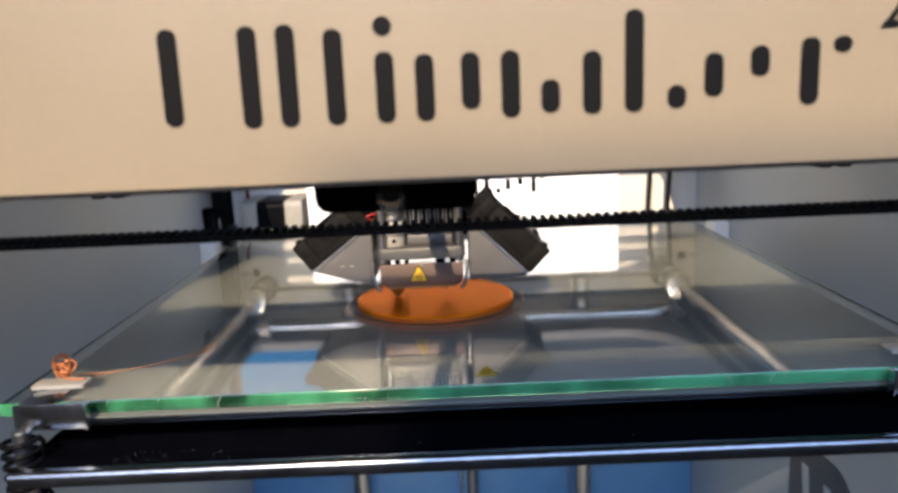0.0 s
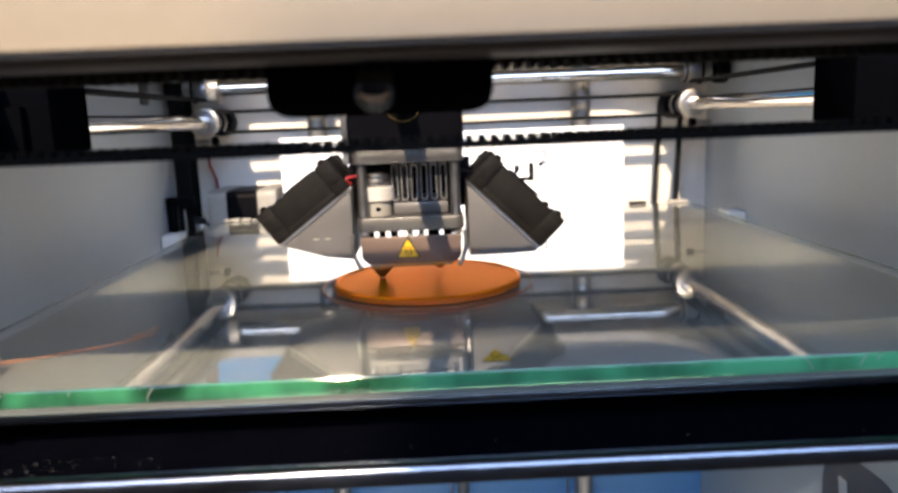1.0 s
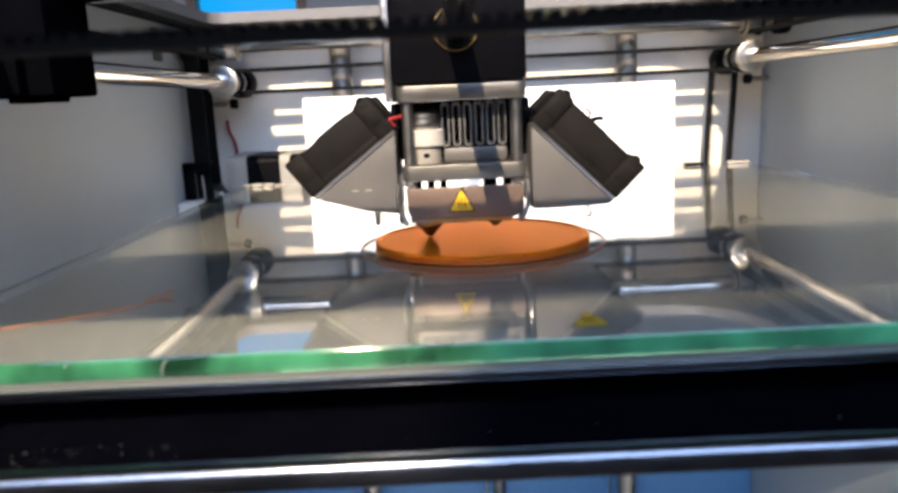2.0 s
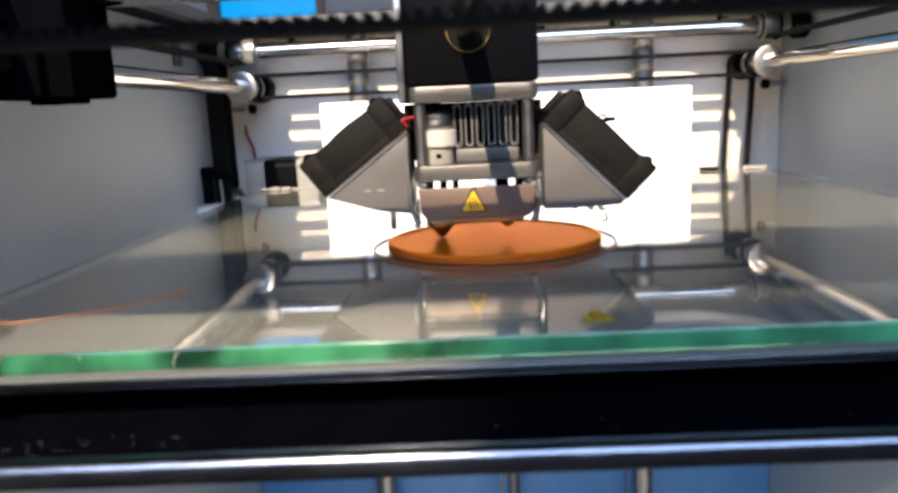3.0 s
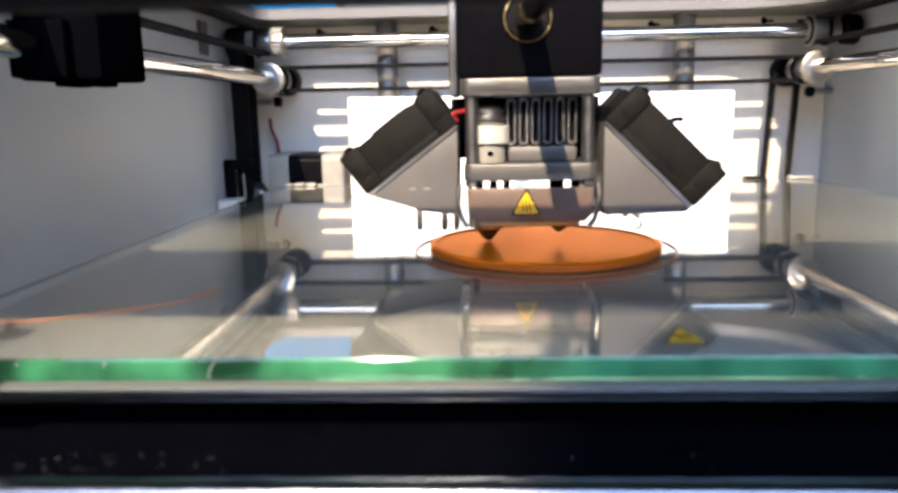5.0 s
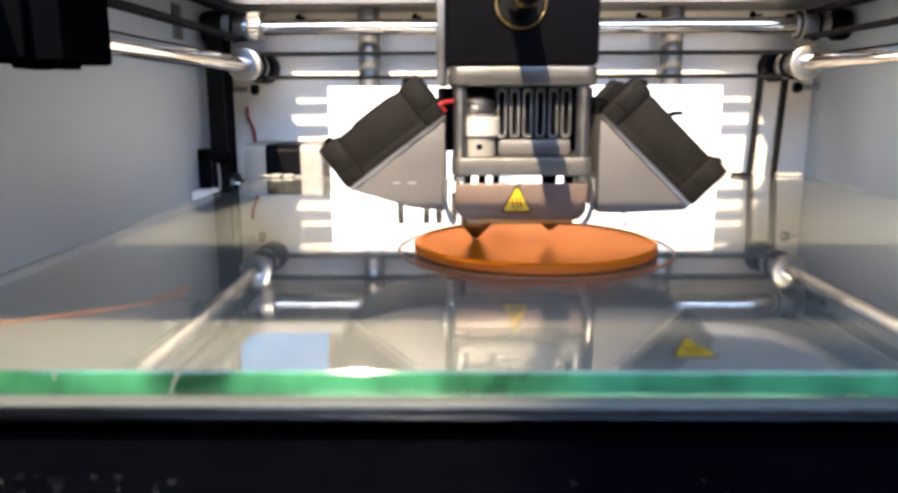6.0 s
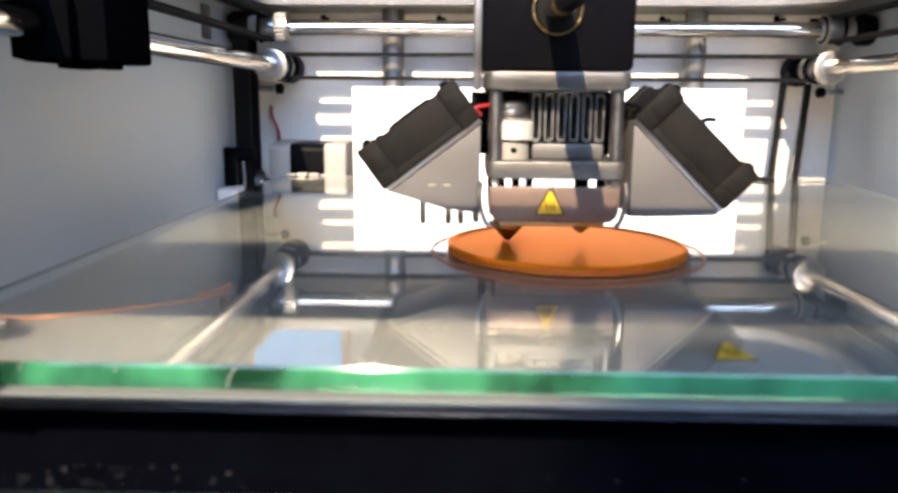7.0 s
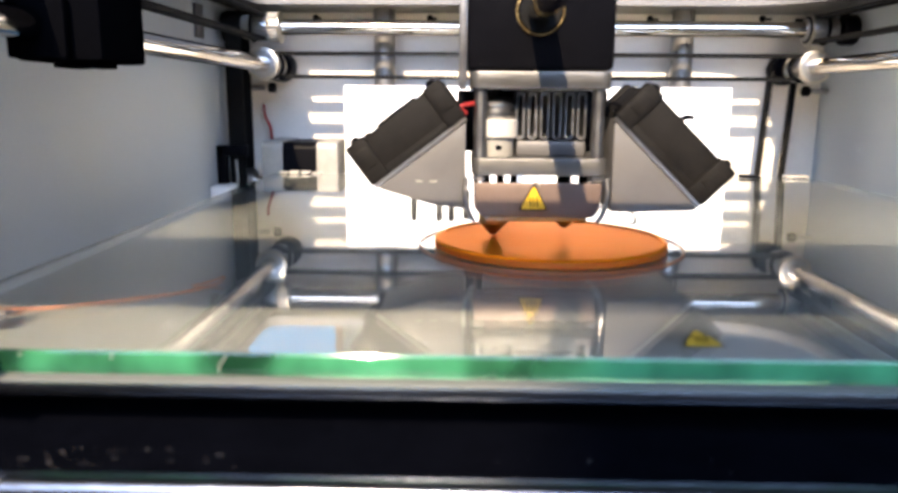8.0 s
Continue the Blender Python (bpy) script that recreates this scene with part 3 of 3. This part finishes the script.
# chips along the ground front edge
for cx, lean, tall in ((-0.0712, 0.0011, 1.0), (-0.0868, 0.0003, 0.25), (0.0640, -0.0016, 1.0), (0.0740, 0.0013, 0.8), (0.0775, 0.0008, 0.4), (-0.1002, 0.0003, 0.2)):
    line = []
    for k in range(7):
        u = k / 6
        a = radians(16 - 30 * tall * (1 - u))
        line.append((cx + lean * u * u, GY0 + R_EDGE * (1 - math.cos(a)) - 0.0001, G - GT / 2 + R_EDGE * math.sin(a)))
    part("chip", tube(line, 0.00011, 5), M_CAP, glass, "pale chipped line in the glass edge")
part("heated_plate", box(-GX + 0.004, GX - 0.004, GY0 - 0.0012, GY1 - 0.004, G - GT - 0.0027, G - GT - 0.0003, 0.0004), M_BED, bed, "grey heated plate under the glass")
part("heated_plate_edge", box(-GX + 0.0045, GX - 0.0045, GY0 - 0.0020, GY0 - 0.0012, G - GT - 0.0026, G - GT - 0.0006, 0.0003), M_LIP, bed, "bare aluminium front edge")
plat = part("platform", slab([(-0.0117, 0.2570), (0.255, 0.2570), (0.255, 0.2545), (-0.0117, 0.2545)], 0.240, "yz", -0.120), M_COAT, bed, "black coated platform plate")
part("platform_lip", slab([(-0.0150, 0.2563), (-0.01455, 0.2570), (-0.0142, 0.2574), (-0.0136, 0.2576), (-0.0118, 0.2576), (-0.0118, 0.2538), (-0.0150, 0.2538)], 0.240, "yz", -0.120), M_LIP, plat, "bright steel front lip")
for ax in (-0.075, 0.075):
    part("platform_arm", box(ax - 0.005, ax + 0.005, 0.02, 0.305, 0.236, 0.2545, 0.0008), M_COAT, bed)
part("carriage", box(-0.09, 0.09, 0.302, 0.334, 0.232, 0.2545, 0.001), M_COAT, bed)


def coil(cx, cy, z0, z1, r, turns, wire):
    n = int(turns * 16)
    return tube([(cx + r * math.cos(2 * math.pi * turns * k / n), cy + r * math.sin(2 * math.pi * turns * k / n), z0 + (z1 - z0) * k / n) for k in range(n + 1)], wire, 7)


def bed_clip(cx, s):
    """Folded steel clip over the front edge of the glass; s: -1 or 1 for the corner's side."""
    c = part("clip", box(cx - 0.0095, cx + 0.0095, -0.0038, -0.0030, G - 0.0060, G + 0.0010, 0.0003), M_CLIP, bed, "folded steel glass clip")
    part("clip_side", box(cx - s * 0.0095 - 0.0004, cx - s * 0.0095 + 0.0004, -0.0050, -0.0016, G - 0.0058, G + 0.0008, 0.0002), M_CLIP, c)
    x0, x1 = sorted((cx + s * 0.0085, cx - s * 0.0005))
    part("clip_top", box(x0, x1, -0.0034, 0.0120, G + 0.0003, G + 0.0008, 0.0002), M_CLIP, c)
    x0, x1 = sorted((cx + s * 0.0105, cx - s * 0.0040))
    part("clip_lip", slab(rounded(x0, x1, 0.0070, 0.0132, 0.0008, 3), 0.0012, "xy", G + 0.0008, 0.0003), M_CAP, c, "pale raised clip lip")


for s in (-1, 1):
    bed_clip(s * 0.1135, s)
random.seed(7)
for k in range(4):
    cx = -0.124 + 0.0055 * k
    h = random.uniform(0.0008, 0.0020)
    part("rear_lug", box(cx - 0.0024, cx + 0.0022, 0.2535 + random.uniform(0, 0.002), 0.2590, G + 0.0002, G + h, 0.0006), M_CAP, bed, "pale lumpy rear lug")
for cx, w, m in ((0.099, 0.009, M_BLACK), (0.121, 0.011, M_CAP)):
    part("rear_lug", box(cx - w / 2, cx + w / 2, 0.2540, 0.2590, G + 0.0002, G + 0.0016, 0.0005), m, bed, "flat rear lug")
tagged(part("wall_tab", box(-0.166, -0.1645, 0.264, 0.274, 0.334, 0.350, 0.0004), M_DUCT), "small grey metal tab on the side panel", "tab")
for cx in (-0.1205, 0.1205):
    for cy in (-0.0055, 0.235):
        part("spring", coil(cx, cy, 0.2425, 0.2632, 0.0047, 7, 0.0007), M_BLACK, bed, "black coil spring")
        part("levelling_screw", bar(0.0022, 0.03, (cx, cy, 0.235)), M_STEEL, bed)
        part("levelling_knob", turned([(0.008, 0), (0.009, 0.001), (0.009, 0.006), (0.006, 0.008)], (cx, cy, 0.2305)), M_BLACK, bed)
# crumbs on the platform
random.seed(4)
bm = bmesh.new()
for k in range(70):
    px = random.gauss(-0.088, 0.009) if k < 55 else random.uniform(-0.05, 0.11)
    c = Vector((px, random.uniform(-0.0112, -0.004), 0.2571))
    r = random.choice((0.00005, 0.00007, 0.00009, 0.00012, 0.00016))
    q = bmesh.ops.create_icosphere(bm, subdivisions=1, radius=r)
    bmesh.ops.scale(bm, vec=(random.uniform(0.6, 1.8), 1, random.uniform(0.4, 0.9)), verts=q["verts"])
    bmesh.ops.translate(bm, vec=c, verts=q["verts"])
tagged(part("crumbs", bm, M_SPEC), "tiny pale plastic crumbs on the black platform", "crumbs", kind="stuff")


# ---- warning signs ----
def warning(name, at, size, lean, parent=None):
    """Yellow triangle with a black rim and three wavy lines. lean: turn of its plane round x."""
    m = Matrix.Translation(at) @ Matrix.Rotation(radians(lean), 4, "X")
    h = size * 0.9
    out = []
    def tri(s, lift, mat, nm):
        pts = [(-0.5 * size * s, -h / 3 * s), (0.5 * size * s, -h / 3 * s), (0, 2 * h / 3 * s)]
        soft = []
        for k in range(3):
            a, b, c = Vector(pts[k - 1]), Vector(pts[k]), Vector(pts[(k + 1) % 3])
            soft += [tuple(b + (a - b).normalized() * size * 0.05), tuple(b + (c - b).normalized() * size * 0.05)]
        b = slab(soft, 0.00012, "xy", lift)
        bmesh.ops.transform(b, matrix=m, verts=b.verts)
        out.append((nm, b, mat))
    tri(1.0, 0.0, M_INK, "sign_rim")
    tri(0.86, 0.00014, M_YELLOW, "sign_face")
    for k in (-1, 0, 1):
        pts = [(k * size * 0.12 + 0.022 * size * math.sin(j * 1.3), (-0.2 + 0.085 * j) * size * (1 - 0.12 * abs(k)), 0.0003) for j in range(6)]
        b = tube(pts, size * 0.022, 5)
        bmesh.ops.transform(b, matrix=m, verts=b.verts)
        out.append(("heat_line", b, M_INK))
    return [part(nm, b, mat, parent) for nm, b, mat in out]


sticker = thing("warning_sticker", (0, 0.008, G), "yellow triangular heat warning sticker on the glass", "sticker")
warning("sticker", (0.0, 0.0078, G + 0.0002), 0.0068, 8, sticker)
for ob in sticker.children:
    if ob.data.materials[0] == M_YELLOW:
        ob.data.materials[0] = M_YELLOWDULL

# ---- print ----
DX, DY, DR, DT = -0.0148, 0.0835, 0.0288, 0.0021
disc = thing("printed_disc", (DX, DY, G), "thin translucent orange printed disc on the glass", "printed disc")
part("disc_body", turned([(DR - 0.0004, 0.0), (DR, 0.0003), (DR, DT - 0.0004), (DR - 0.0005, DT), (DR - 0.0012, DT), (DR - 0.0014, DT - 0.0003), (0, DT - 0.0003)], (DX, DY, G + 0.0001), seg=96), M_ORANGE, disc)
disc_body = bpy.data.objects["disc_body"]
disc_body.data.materials.append(M_ORANGESHADE)
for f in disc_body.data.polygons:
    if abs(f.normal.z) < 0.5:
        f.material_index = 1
part("skirt", tube([(DX + 0.0325 * math.cos(a), DY + 0.0325 * math.sin(a), G + 0.0003) for a in [2 * math.pi * k / 96 for k in range(96)]], 0.00025, 6, True), M_THREAD, disc, "thin orange skirt line")
thread = thing("orange_thread", (-0.10, 0.03, G), "stray orange plastic thread lying on the glass", "thread")
part("strand", tube(smooth_line([(-0.119, 0.0150, G + 0.0024), (-0.112, 0.0196, G + 0.0004), (-0.104, 0.0232, G + 0.0002), (-0.098, 0.0262, G + 0.0003), (-0.090, 0.0318, G + 0.0002), (-0.0850, 0.0372, G + 0.0003),
                                 (-0.0832, 0.0395, G + 0.0009), (-0.0838, 0.0412, G + 0.0012), (-0.0858, 0.0402, G + 0.0005), (-0.0885, 0.0375, G + 0.0002)]), 0.00014, 6), M_THREAD, thread)
part("curl", tube(smooth_line([(-0.1185 + (0.0024 + 0.0003 * math.sin(k)) * math.cos(k * 0.9), 0.0145 + 0.0012 * math.sin(k * 0.55), G + 0.0050 + (0.0030 + 0.0004 * math.cos(2 * k)) * math.sin(k * 0.9)) for k in range(30)], 4), 0.00026, 6), M_THREAD, thread)
random.seed(11)
for k in range(5):
    cx, cz, r = -0.1168 + random.uniform(-0.0010, 0.0014), G + 0.0040 + random.uniform(-0.0012, 0.0016), random.uniform(0.0010, 0.0018)
    tw = random.uniform(0, 3)
    part("curl_loop", tube(smooth_line([(cx + r * math.cos(j * 0.8 + tw), 0.0125 + 0.0010 * math.sin(j * 0.6 + k), max(G + 0.0022, cz + r * math.sin(j * 0.8 + tw))) for j in range(10)], 4), 0.00028, 6), M_THREAD, thread)
part("curl_tail", tube(smooth_line([(-0.1165, 0.0120, G + 0.0023), (-0.1145, 0.0112, G + 0.0022), (-0.1125, 0.0108, G + 0.0023), (-0.1110, 0.0110, G + 0.0022)]), 0.0003, 6), M_THREAD, thread)


# ---- gantry sliders and cross rods ----
HX, HY = -0.0190, 0.0865                                # middle of the head in x, nozzle line in y
for sx in (-1, 1):
    c = sx * XR
    s = thing("slider_block", (c, HY + 0.01, ZY - 0.009), "black plastic slider block on the side rod", "slider", "gantry sliders")
    x0, x1 = sorted((c + sx * 0.006, c - sx * (0.016 if sx < 0 else 0.023)))
    part("block", box(x0, x1, HY - 0.002, HY + 0.024, ZY - 0.0085, ZX + 0.009, 0.0012), M_SLIDER, s)
    x0, x1 = sorted((c + sx * 0.0055, c - sx * 0.009))
    part("block_cap", box(x0, x1, HY - 0.0055, HY - 0.002, ZY - 0.0080, ZY + 0.006, 0.0006), M_SLIDER, s)
    for k in (0, 1):
        kx = c - sx * (0.004 + 0.007 * k)
        part("belt_clamp", box(kx - 0.0022, kx + 0.0022, HY + 0.001, HY + 0.012, ZY - 0.0100, ZY - 0.0085, 0.0004), M_SLIDER, s)
for sy in (YFR, YR):
    s = thing("slider_block", (HX, sy, ZY - 0.002), "black plastic slider block on the gantry rod", "slider", "gantry sliders")
    y0, y1 = (sy - 0.008, sy + 0.012) if sy < 0 else (sy - 0.012, sy + 0.010)
    part("block", box(HX - 0.0165, HX + 0.0165, y0, y1, ZY - 0.0012, ZX + 0.010, 0.003, 3), M_SLIDER, s)
    if sy < 0:
        part("rod_knob", turned([(0.0036 * math.sin(radians(10 * k)), 0.0036 - 0.0036 * math.cos(radians(10 * k))) for k in range(10)] + [(0.0036, 0.0060)], (HX - 0.0006, y0 - 0.0045, ZY + 0.0026), "y", 28), M_KNOB, s, "shiny round rod end")
crx = thing("head_rod", (HX, HY + 0.012, ZX), "slim polished steel rod through the head", "rod", "head rods")
part("rod", bar(0.003, 0.260, (-0.134, HY + 0.012, ZX), "x"), M_CHROME, crx)
cry = thing("head_rod", (HX, 0.13, ZY), "slim polished steel rod through the head", "rod", "head rods")
part("rod", bar(0.003, 0.308, (HX - 0.0006, -0.016, ZY + 0.0026), "y"), M_CHROME, cry)

# ---- print head ----
head = thing("extruder", (HX, HY, 0.274), "black and metal extruder with two side fans", "extruder")
FY = HY - 0.0145                                            # front face of the plates
PX0, PX1 = HX - 0.0162, HX + 0.0162
part("upper_body", box(PX0 - 0.0006, PX1 + 0.0004, FY + 0.0015, FY + 0.036, 0.3125, 0.352, 0.0012), M_BLACK, head, "black upper body")
part("body_side_plate", box(PX0 - 0.0026, PX0 - 0.0007, FY + 0.002, FY + 0.034, 0.3085, 0.350, 0.0004), M_ALU, head)
part("bearing_ring", tube([(HX - 0.0006 + 0.0053 * math.cos(2 * math.pi * k / 40), FY + 0.0010, ZY + 0.0026 + 0.0053 * math.sin(2 * math.pi * k / 40)) for k in range(40)], 0.0004, 8, True), M_BRASS, head, "thin brass bearing ring")
part("bearing", turned([(0.0047, 0), (0.0047, 0.0012)], (HX - 0.0006, FY + 0.0004, ZY + 0.0026), "y", 36), M_RUBBER, head)
part("top_plate", slab(rounded(PX0, PX1, FY, FY + 0.034, 0.0022, 4), 0.0040, "xy", 0.3083, 0.0005), M_PLATE, head, "aluminium top plate")
part("bottom_plate", slab(rounded(PX0 + 0.0006, PX1 - 0.0004, FY, FY + 0.034, 0.0022, 4), 0.0040, "xy", 0.2886, 0.0005), M_PLATE, head, "aluminium bottom plate")
for cx in (PX0 + 0.0026, PX1 - 0.0026):
    for cy in (FY + 0.0026, FY + 0.0310):
        part("column", bar(0.0015, 0.0162, (cx, cy, 0.2924)), M_STEEL, head, "thin steel column")
        part("column_nut", bar(0.0017, 0.0016, (cx, cy, 0.2872), "z", seg=6), M_STEEL, head)
NX = HX - 0.0098
part("coupler", turned([(0.0040, 0), (0.0043, 0.0003), (0.0043, 0.0046), (0.0036, 0.0050)], (NX, FY + 0.008, 0.2924)), M_CAP, head, "steel coupler")
part("coupler_screw", bar(0.0009, 0.0006, (NX + 0.0004, FY + 0.0036, 0.2948), "y", seg=12), M_BLACK, head)
part("ptfe_sleeve", turned([(0.0049, 0), (0.0053, 0.0003), (0.0053, 0.0041), (0.0049, 0.0044)], (NX, FY + 0.008, 0.2970)), M_PTFE, head, "white sleeve")
part("spring_cup", turned([(0.0040, 0), (0.0047, 0.0006), (0.0048, 0.0014), (0.0042, 0.0022), (0.0040, 0.0024), (0.0043, 0.0028), (0.0044, 0.0036), (0.0036, 0.0046), (0.0028, 0.0050)], (NX, FY + 0.008, 0.3014)), M_ALU, head, "domed steel cup")
part("bowden_tube", bar(0.0016, 0.0024, (NX, FY + 0.008, 0.3060)), M_BLACK, head)
for k in range(6):
    fx = HX - 0.0042 + 0.0029 * k
    b = framed(rounded(fx - 0.0011, fx + 0.0011, 0.2966, 0.3078, 0.0010, 4), rounded(fx - 0.0006, fx + 0.0006, 0.2974, 0.3070, 0.0005, 4), 0.012, "xz", FY + 0.006)
    part("cooling_fin", b, M_STEEL, head)
part("fin_base", box(HX - 0.0050, PX1 - 0.0046, FY + 0.0062, FY + 0.020, 0.2926, 0.2964, 0.0008), M_DUCT, head)
part("rear_fan", box(PX0 - 0.003, PX1 + 0.003, FY + 0.0225, FY + 0.0285, 0.2927, 0.3082, 0.0004), M_BLACK, head, "black rear fan")
sh = [(PX0 + 0.0012, 0.2868), (PX1 - 0.0012, 0.2868), (PX1 - 0.0018, 0.2800), (PX1 - 0.0034, 0.2786), (PX0 + 0.0036, 0.2786), (PX0 + 0.0018, 0.2802)]
part("heater_shroud", merge(slab(sh, 0.0012, "xz", FY + 0.0010, 0.0004), box(PX0 + 0.0014, PX0 + 0.0024, FY + 0.0021, FY + 0.022, 0.2806, 0.2866), box(PX1 - 0.0024, PX1 - 0.0014, FY + 0.0021, FY + 0.022, 0.2806, 0.2866)),
     M_SHROUD, head, "reflective folded steel heater shroud")
part("heater_block", box(PX0 + 0.004, PX1 - 0.004, FY + 0.004, FY + 0.02, 0.2772, 0.2835, 0.0003), M_STEEL, head)
for cx, w in ((NX - 0.0022, 0.0018), (NX + 0.0012, 0.0018), (NX + 0.0044, 0.0016), (PX1 - 0.0095, 0.0034), (PX1 - 0.0050, 0.0022)):
    part("spacer", bar(w / 2, 0.0052, (cx, FY + 0.0060, 0.2834), "z", seg=12), M_BLACK, head)
part("shroud_wire", tube(smooth_line([(HX - 0.0030, FY + 0.0008, 0.2892), (HX - 0.0008, FY - 0.0002, 0.2878), (HX + 0.0002, FY + 0.0006, 0.2862)]), 0.0002, 6), M_PTFE, head, "fine pale wire")
part("nozzle", turned([(0.0006, 0), (0.0008, 0.0001), (0.0034, 0.0030), (0.0037, 0.0032), (0.0037, 0.0054)], (NX, HY, 0.2721), seg=24), M_NOZZLE, head, "brass nozzle tip")
part("second_nozzle", turned([(0.0006, 0), (0.0030, 0.0020), (0.0034, 0.0022), (0.0034, 0.0036)], (NX + 0.018, HY, 0.2742), seg=24), M_NOZZLE, head, "brass nozzle tip")
for px, s in ((PX0 - 0.0006, -1), (PX1 - 0.0004, 1)):
    part("shroud_strap", tube(smooth_line([(px, FY + 0.0005, 0.2880), (px + s * 0.0003, FY, 0.2840), (px - s * 0.0008, FY, 0.2795), (px - s * 0.0020, FY, 0.2778)]), 0.0006, 8), M_STEEL, head)
warning("head_sign", (HX - 0.0010, FY + 0.0005, 0.2826), 0.0070, 90, head)


def side_fan(s):
    """Triangular metal duct with a square fan on its slope. s: -1 or 1 for the side it points to."""
    X = lambda d: (PX0 - 0.0008 - d) if s < 0 else (PX1 + 0.0010 + d)
    f0, f1 = FY + 0.0012, FY + 0.0282
    tri = [(X(0.0), 0.3015), (X(0.0212), 0.2856), (X(0.0190), 0.2848), (X(0.008), 0.2815), (X(0.0), 0.2806)] if s < 0 else \
          [(X(0.0), 0.3020), (X(0.0205), 0.2818), (X(0.0195), 0.2806), (X(0.008), 0.2802), (X(0.0), 0.2802)]
    duct = part("fan_duct", slab(tri, f1 - f0, "xz", f0, 0.0003), M_DUCT, head, "grey folded metal fan duct")
    a, b = Vector((tri[0][0], 0, tri[0][1])), Vector((tri[1][0], 0, tri[1][1]))
    d = (b - a).normalized()
    n = Vector((d.z, 0, -d.x)) * (1 if s < 0 else -1)
    if n.z < 0:
        n = -n
    part("duct_fold", tube([a + Vector((0, f0, 0)), b + Vector((0, f0, 0))], 0.0006, 8), M_ALU, duct, "bright folded edge")
    m = Matrix((( d.x, 0, n.x, a.x), (0, 1, 0, 0), (d.z, 0, n.z, a.z), (0, 0, 0, 1)))
    L, T = (b - a).length, 0.0112
    w0, w1 = f0 - 0.0006, f1 + 0.0006

    def lay(bm):
        bmesh.ops.transform(bm, matrix=m, verts=bm.verts)
        return bm
    fan = part("fan", lay(merge(box(0.0004, L - 0.0004, w0 + 0.0007, w1 - 0.0007, 0.0004, T - 0.0005, 0.0006),
                                box(0.0030, L - 0.0030, w0 + 0.0003, w1 - 0.0003, 0.0004, 0.0024, 0.0003))), M_FAN, head, "dusty black square cooling fan")
    for u, du in ((-0.0005, 0.0050), (L - 0.0049, 0.0054)):
        for w in (w0 - 0.0002, w1 - 0.0048):
            part("fan_corner", lay(merge(box(u, u + du, w, w + 0.0050, 0.0004, T, 0.0007), box(u + 0.0006, u + du - 0.0008, w - 0.0003, w + 0.0040, 0.0040, T - 0.0024, 0.0004))), M_FAN, fan)
            part("fan_screw", lay(turned([(0.0011, 0), (0.0013, 0.0003), (0.0007, 0.0009)], (u + 0.0025, w + 0.0024, T), seg=12)), M_BLACK, fan)
    part("fan_hub", lay(turned([(0.0055, 0), (0.0060, 0.0004), (0.0060, 0.0012)], (L / 2, (w0 + w1) / 2, T - 0.0008), seg=28)), M_BLACK, fan)
    if s > 0:
        part("fan_lead", lay(tube(smooth_line([(L * 0.38, w0 + 0.003, T - 0.001), (L * 0.38 + 0.0008, w0 + 0.002, T + 0.0006), (L * 0.38 + 0.0014, w0 + 0.002, T + 0.0012), (L * 0.38 + 0.0020, w0 + 0.002, T + 0.0018)]), 0.0006, 7)), M_BLACK, fan, "short black lead end")
    else:
        for k in (0, 1):
            # pale plate laid on the duct where light would show through a slot
            cx = X(0.0075 + 0.0034 * k)
            part("slot_light_tab", slab(rounded(cx - 0.0009, cx + 0.0009, 0.2868, 0.2872, 0.0002, 2), 0.0003, "xz", f0 - 0.0002), M_CAP, duct, "small pale plate in place of light through a slot")
    part("duct_wire", tube(smooth_line([a + Vector((0, f0 + 0.002, 0.0012)), a + Vector((s * 0.0012, f0 + 0.001, 0.0028)), a + Vector((-s * 0.0022, f0 + 0.003, 0.0036))]), 0.0005, 6), M_RED if s < 0 else M_BLACK, head)


side_fan(-1)
side_fan(1)
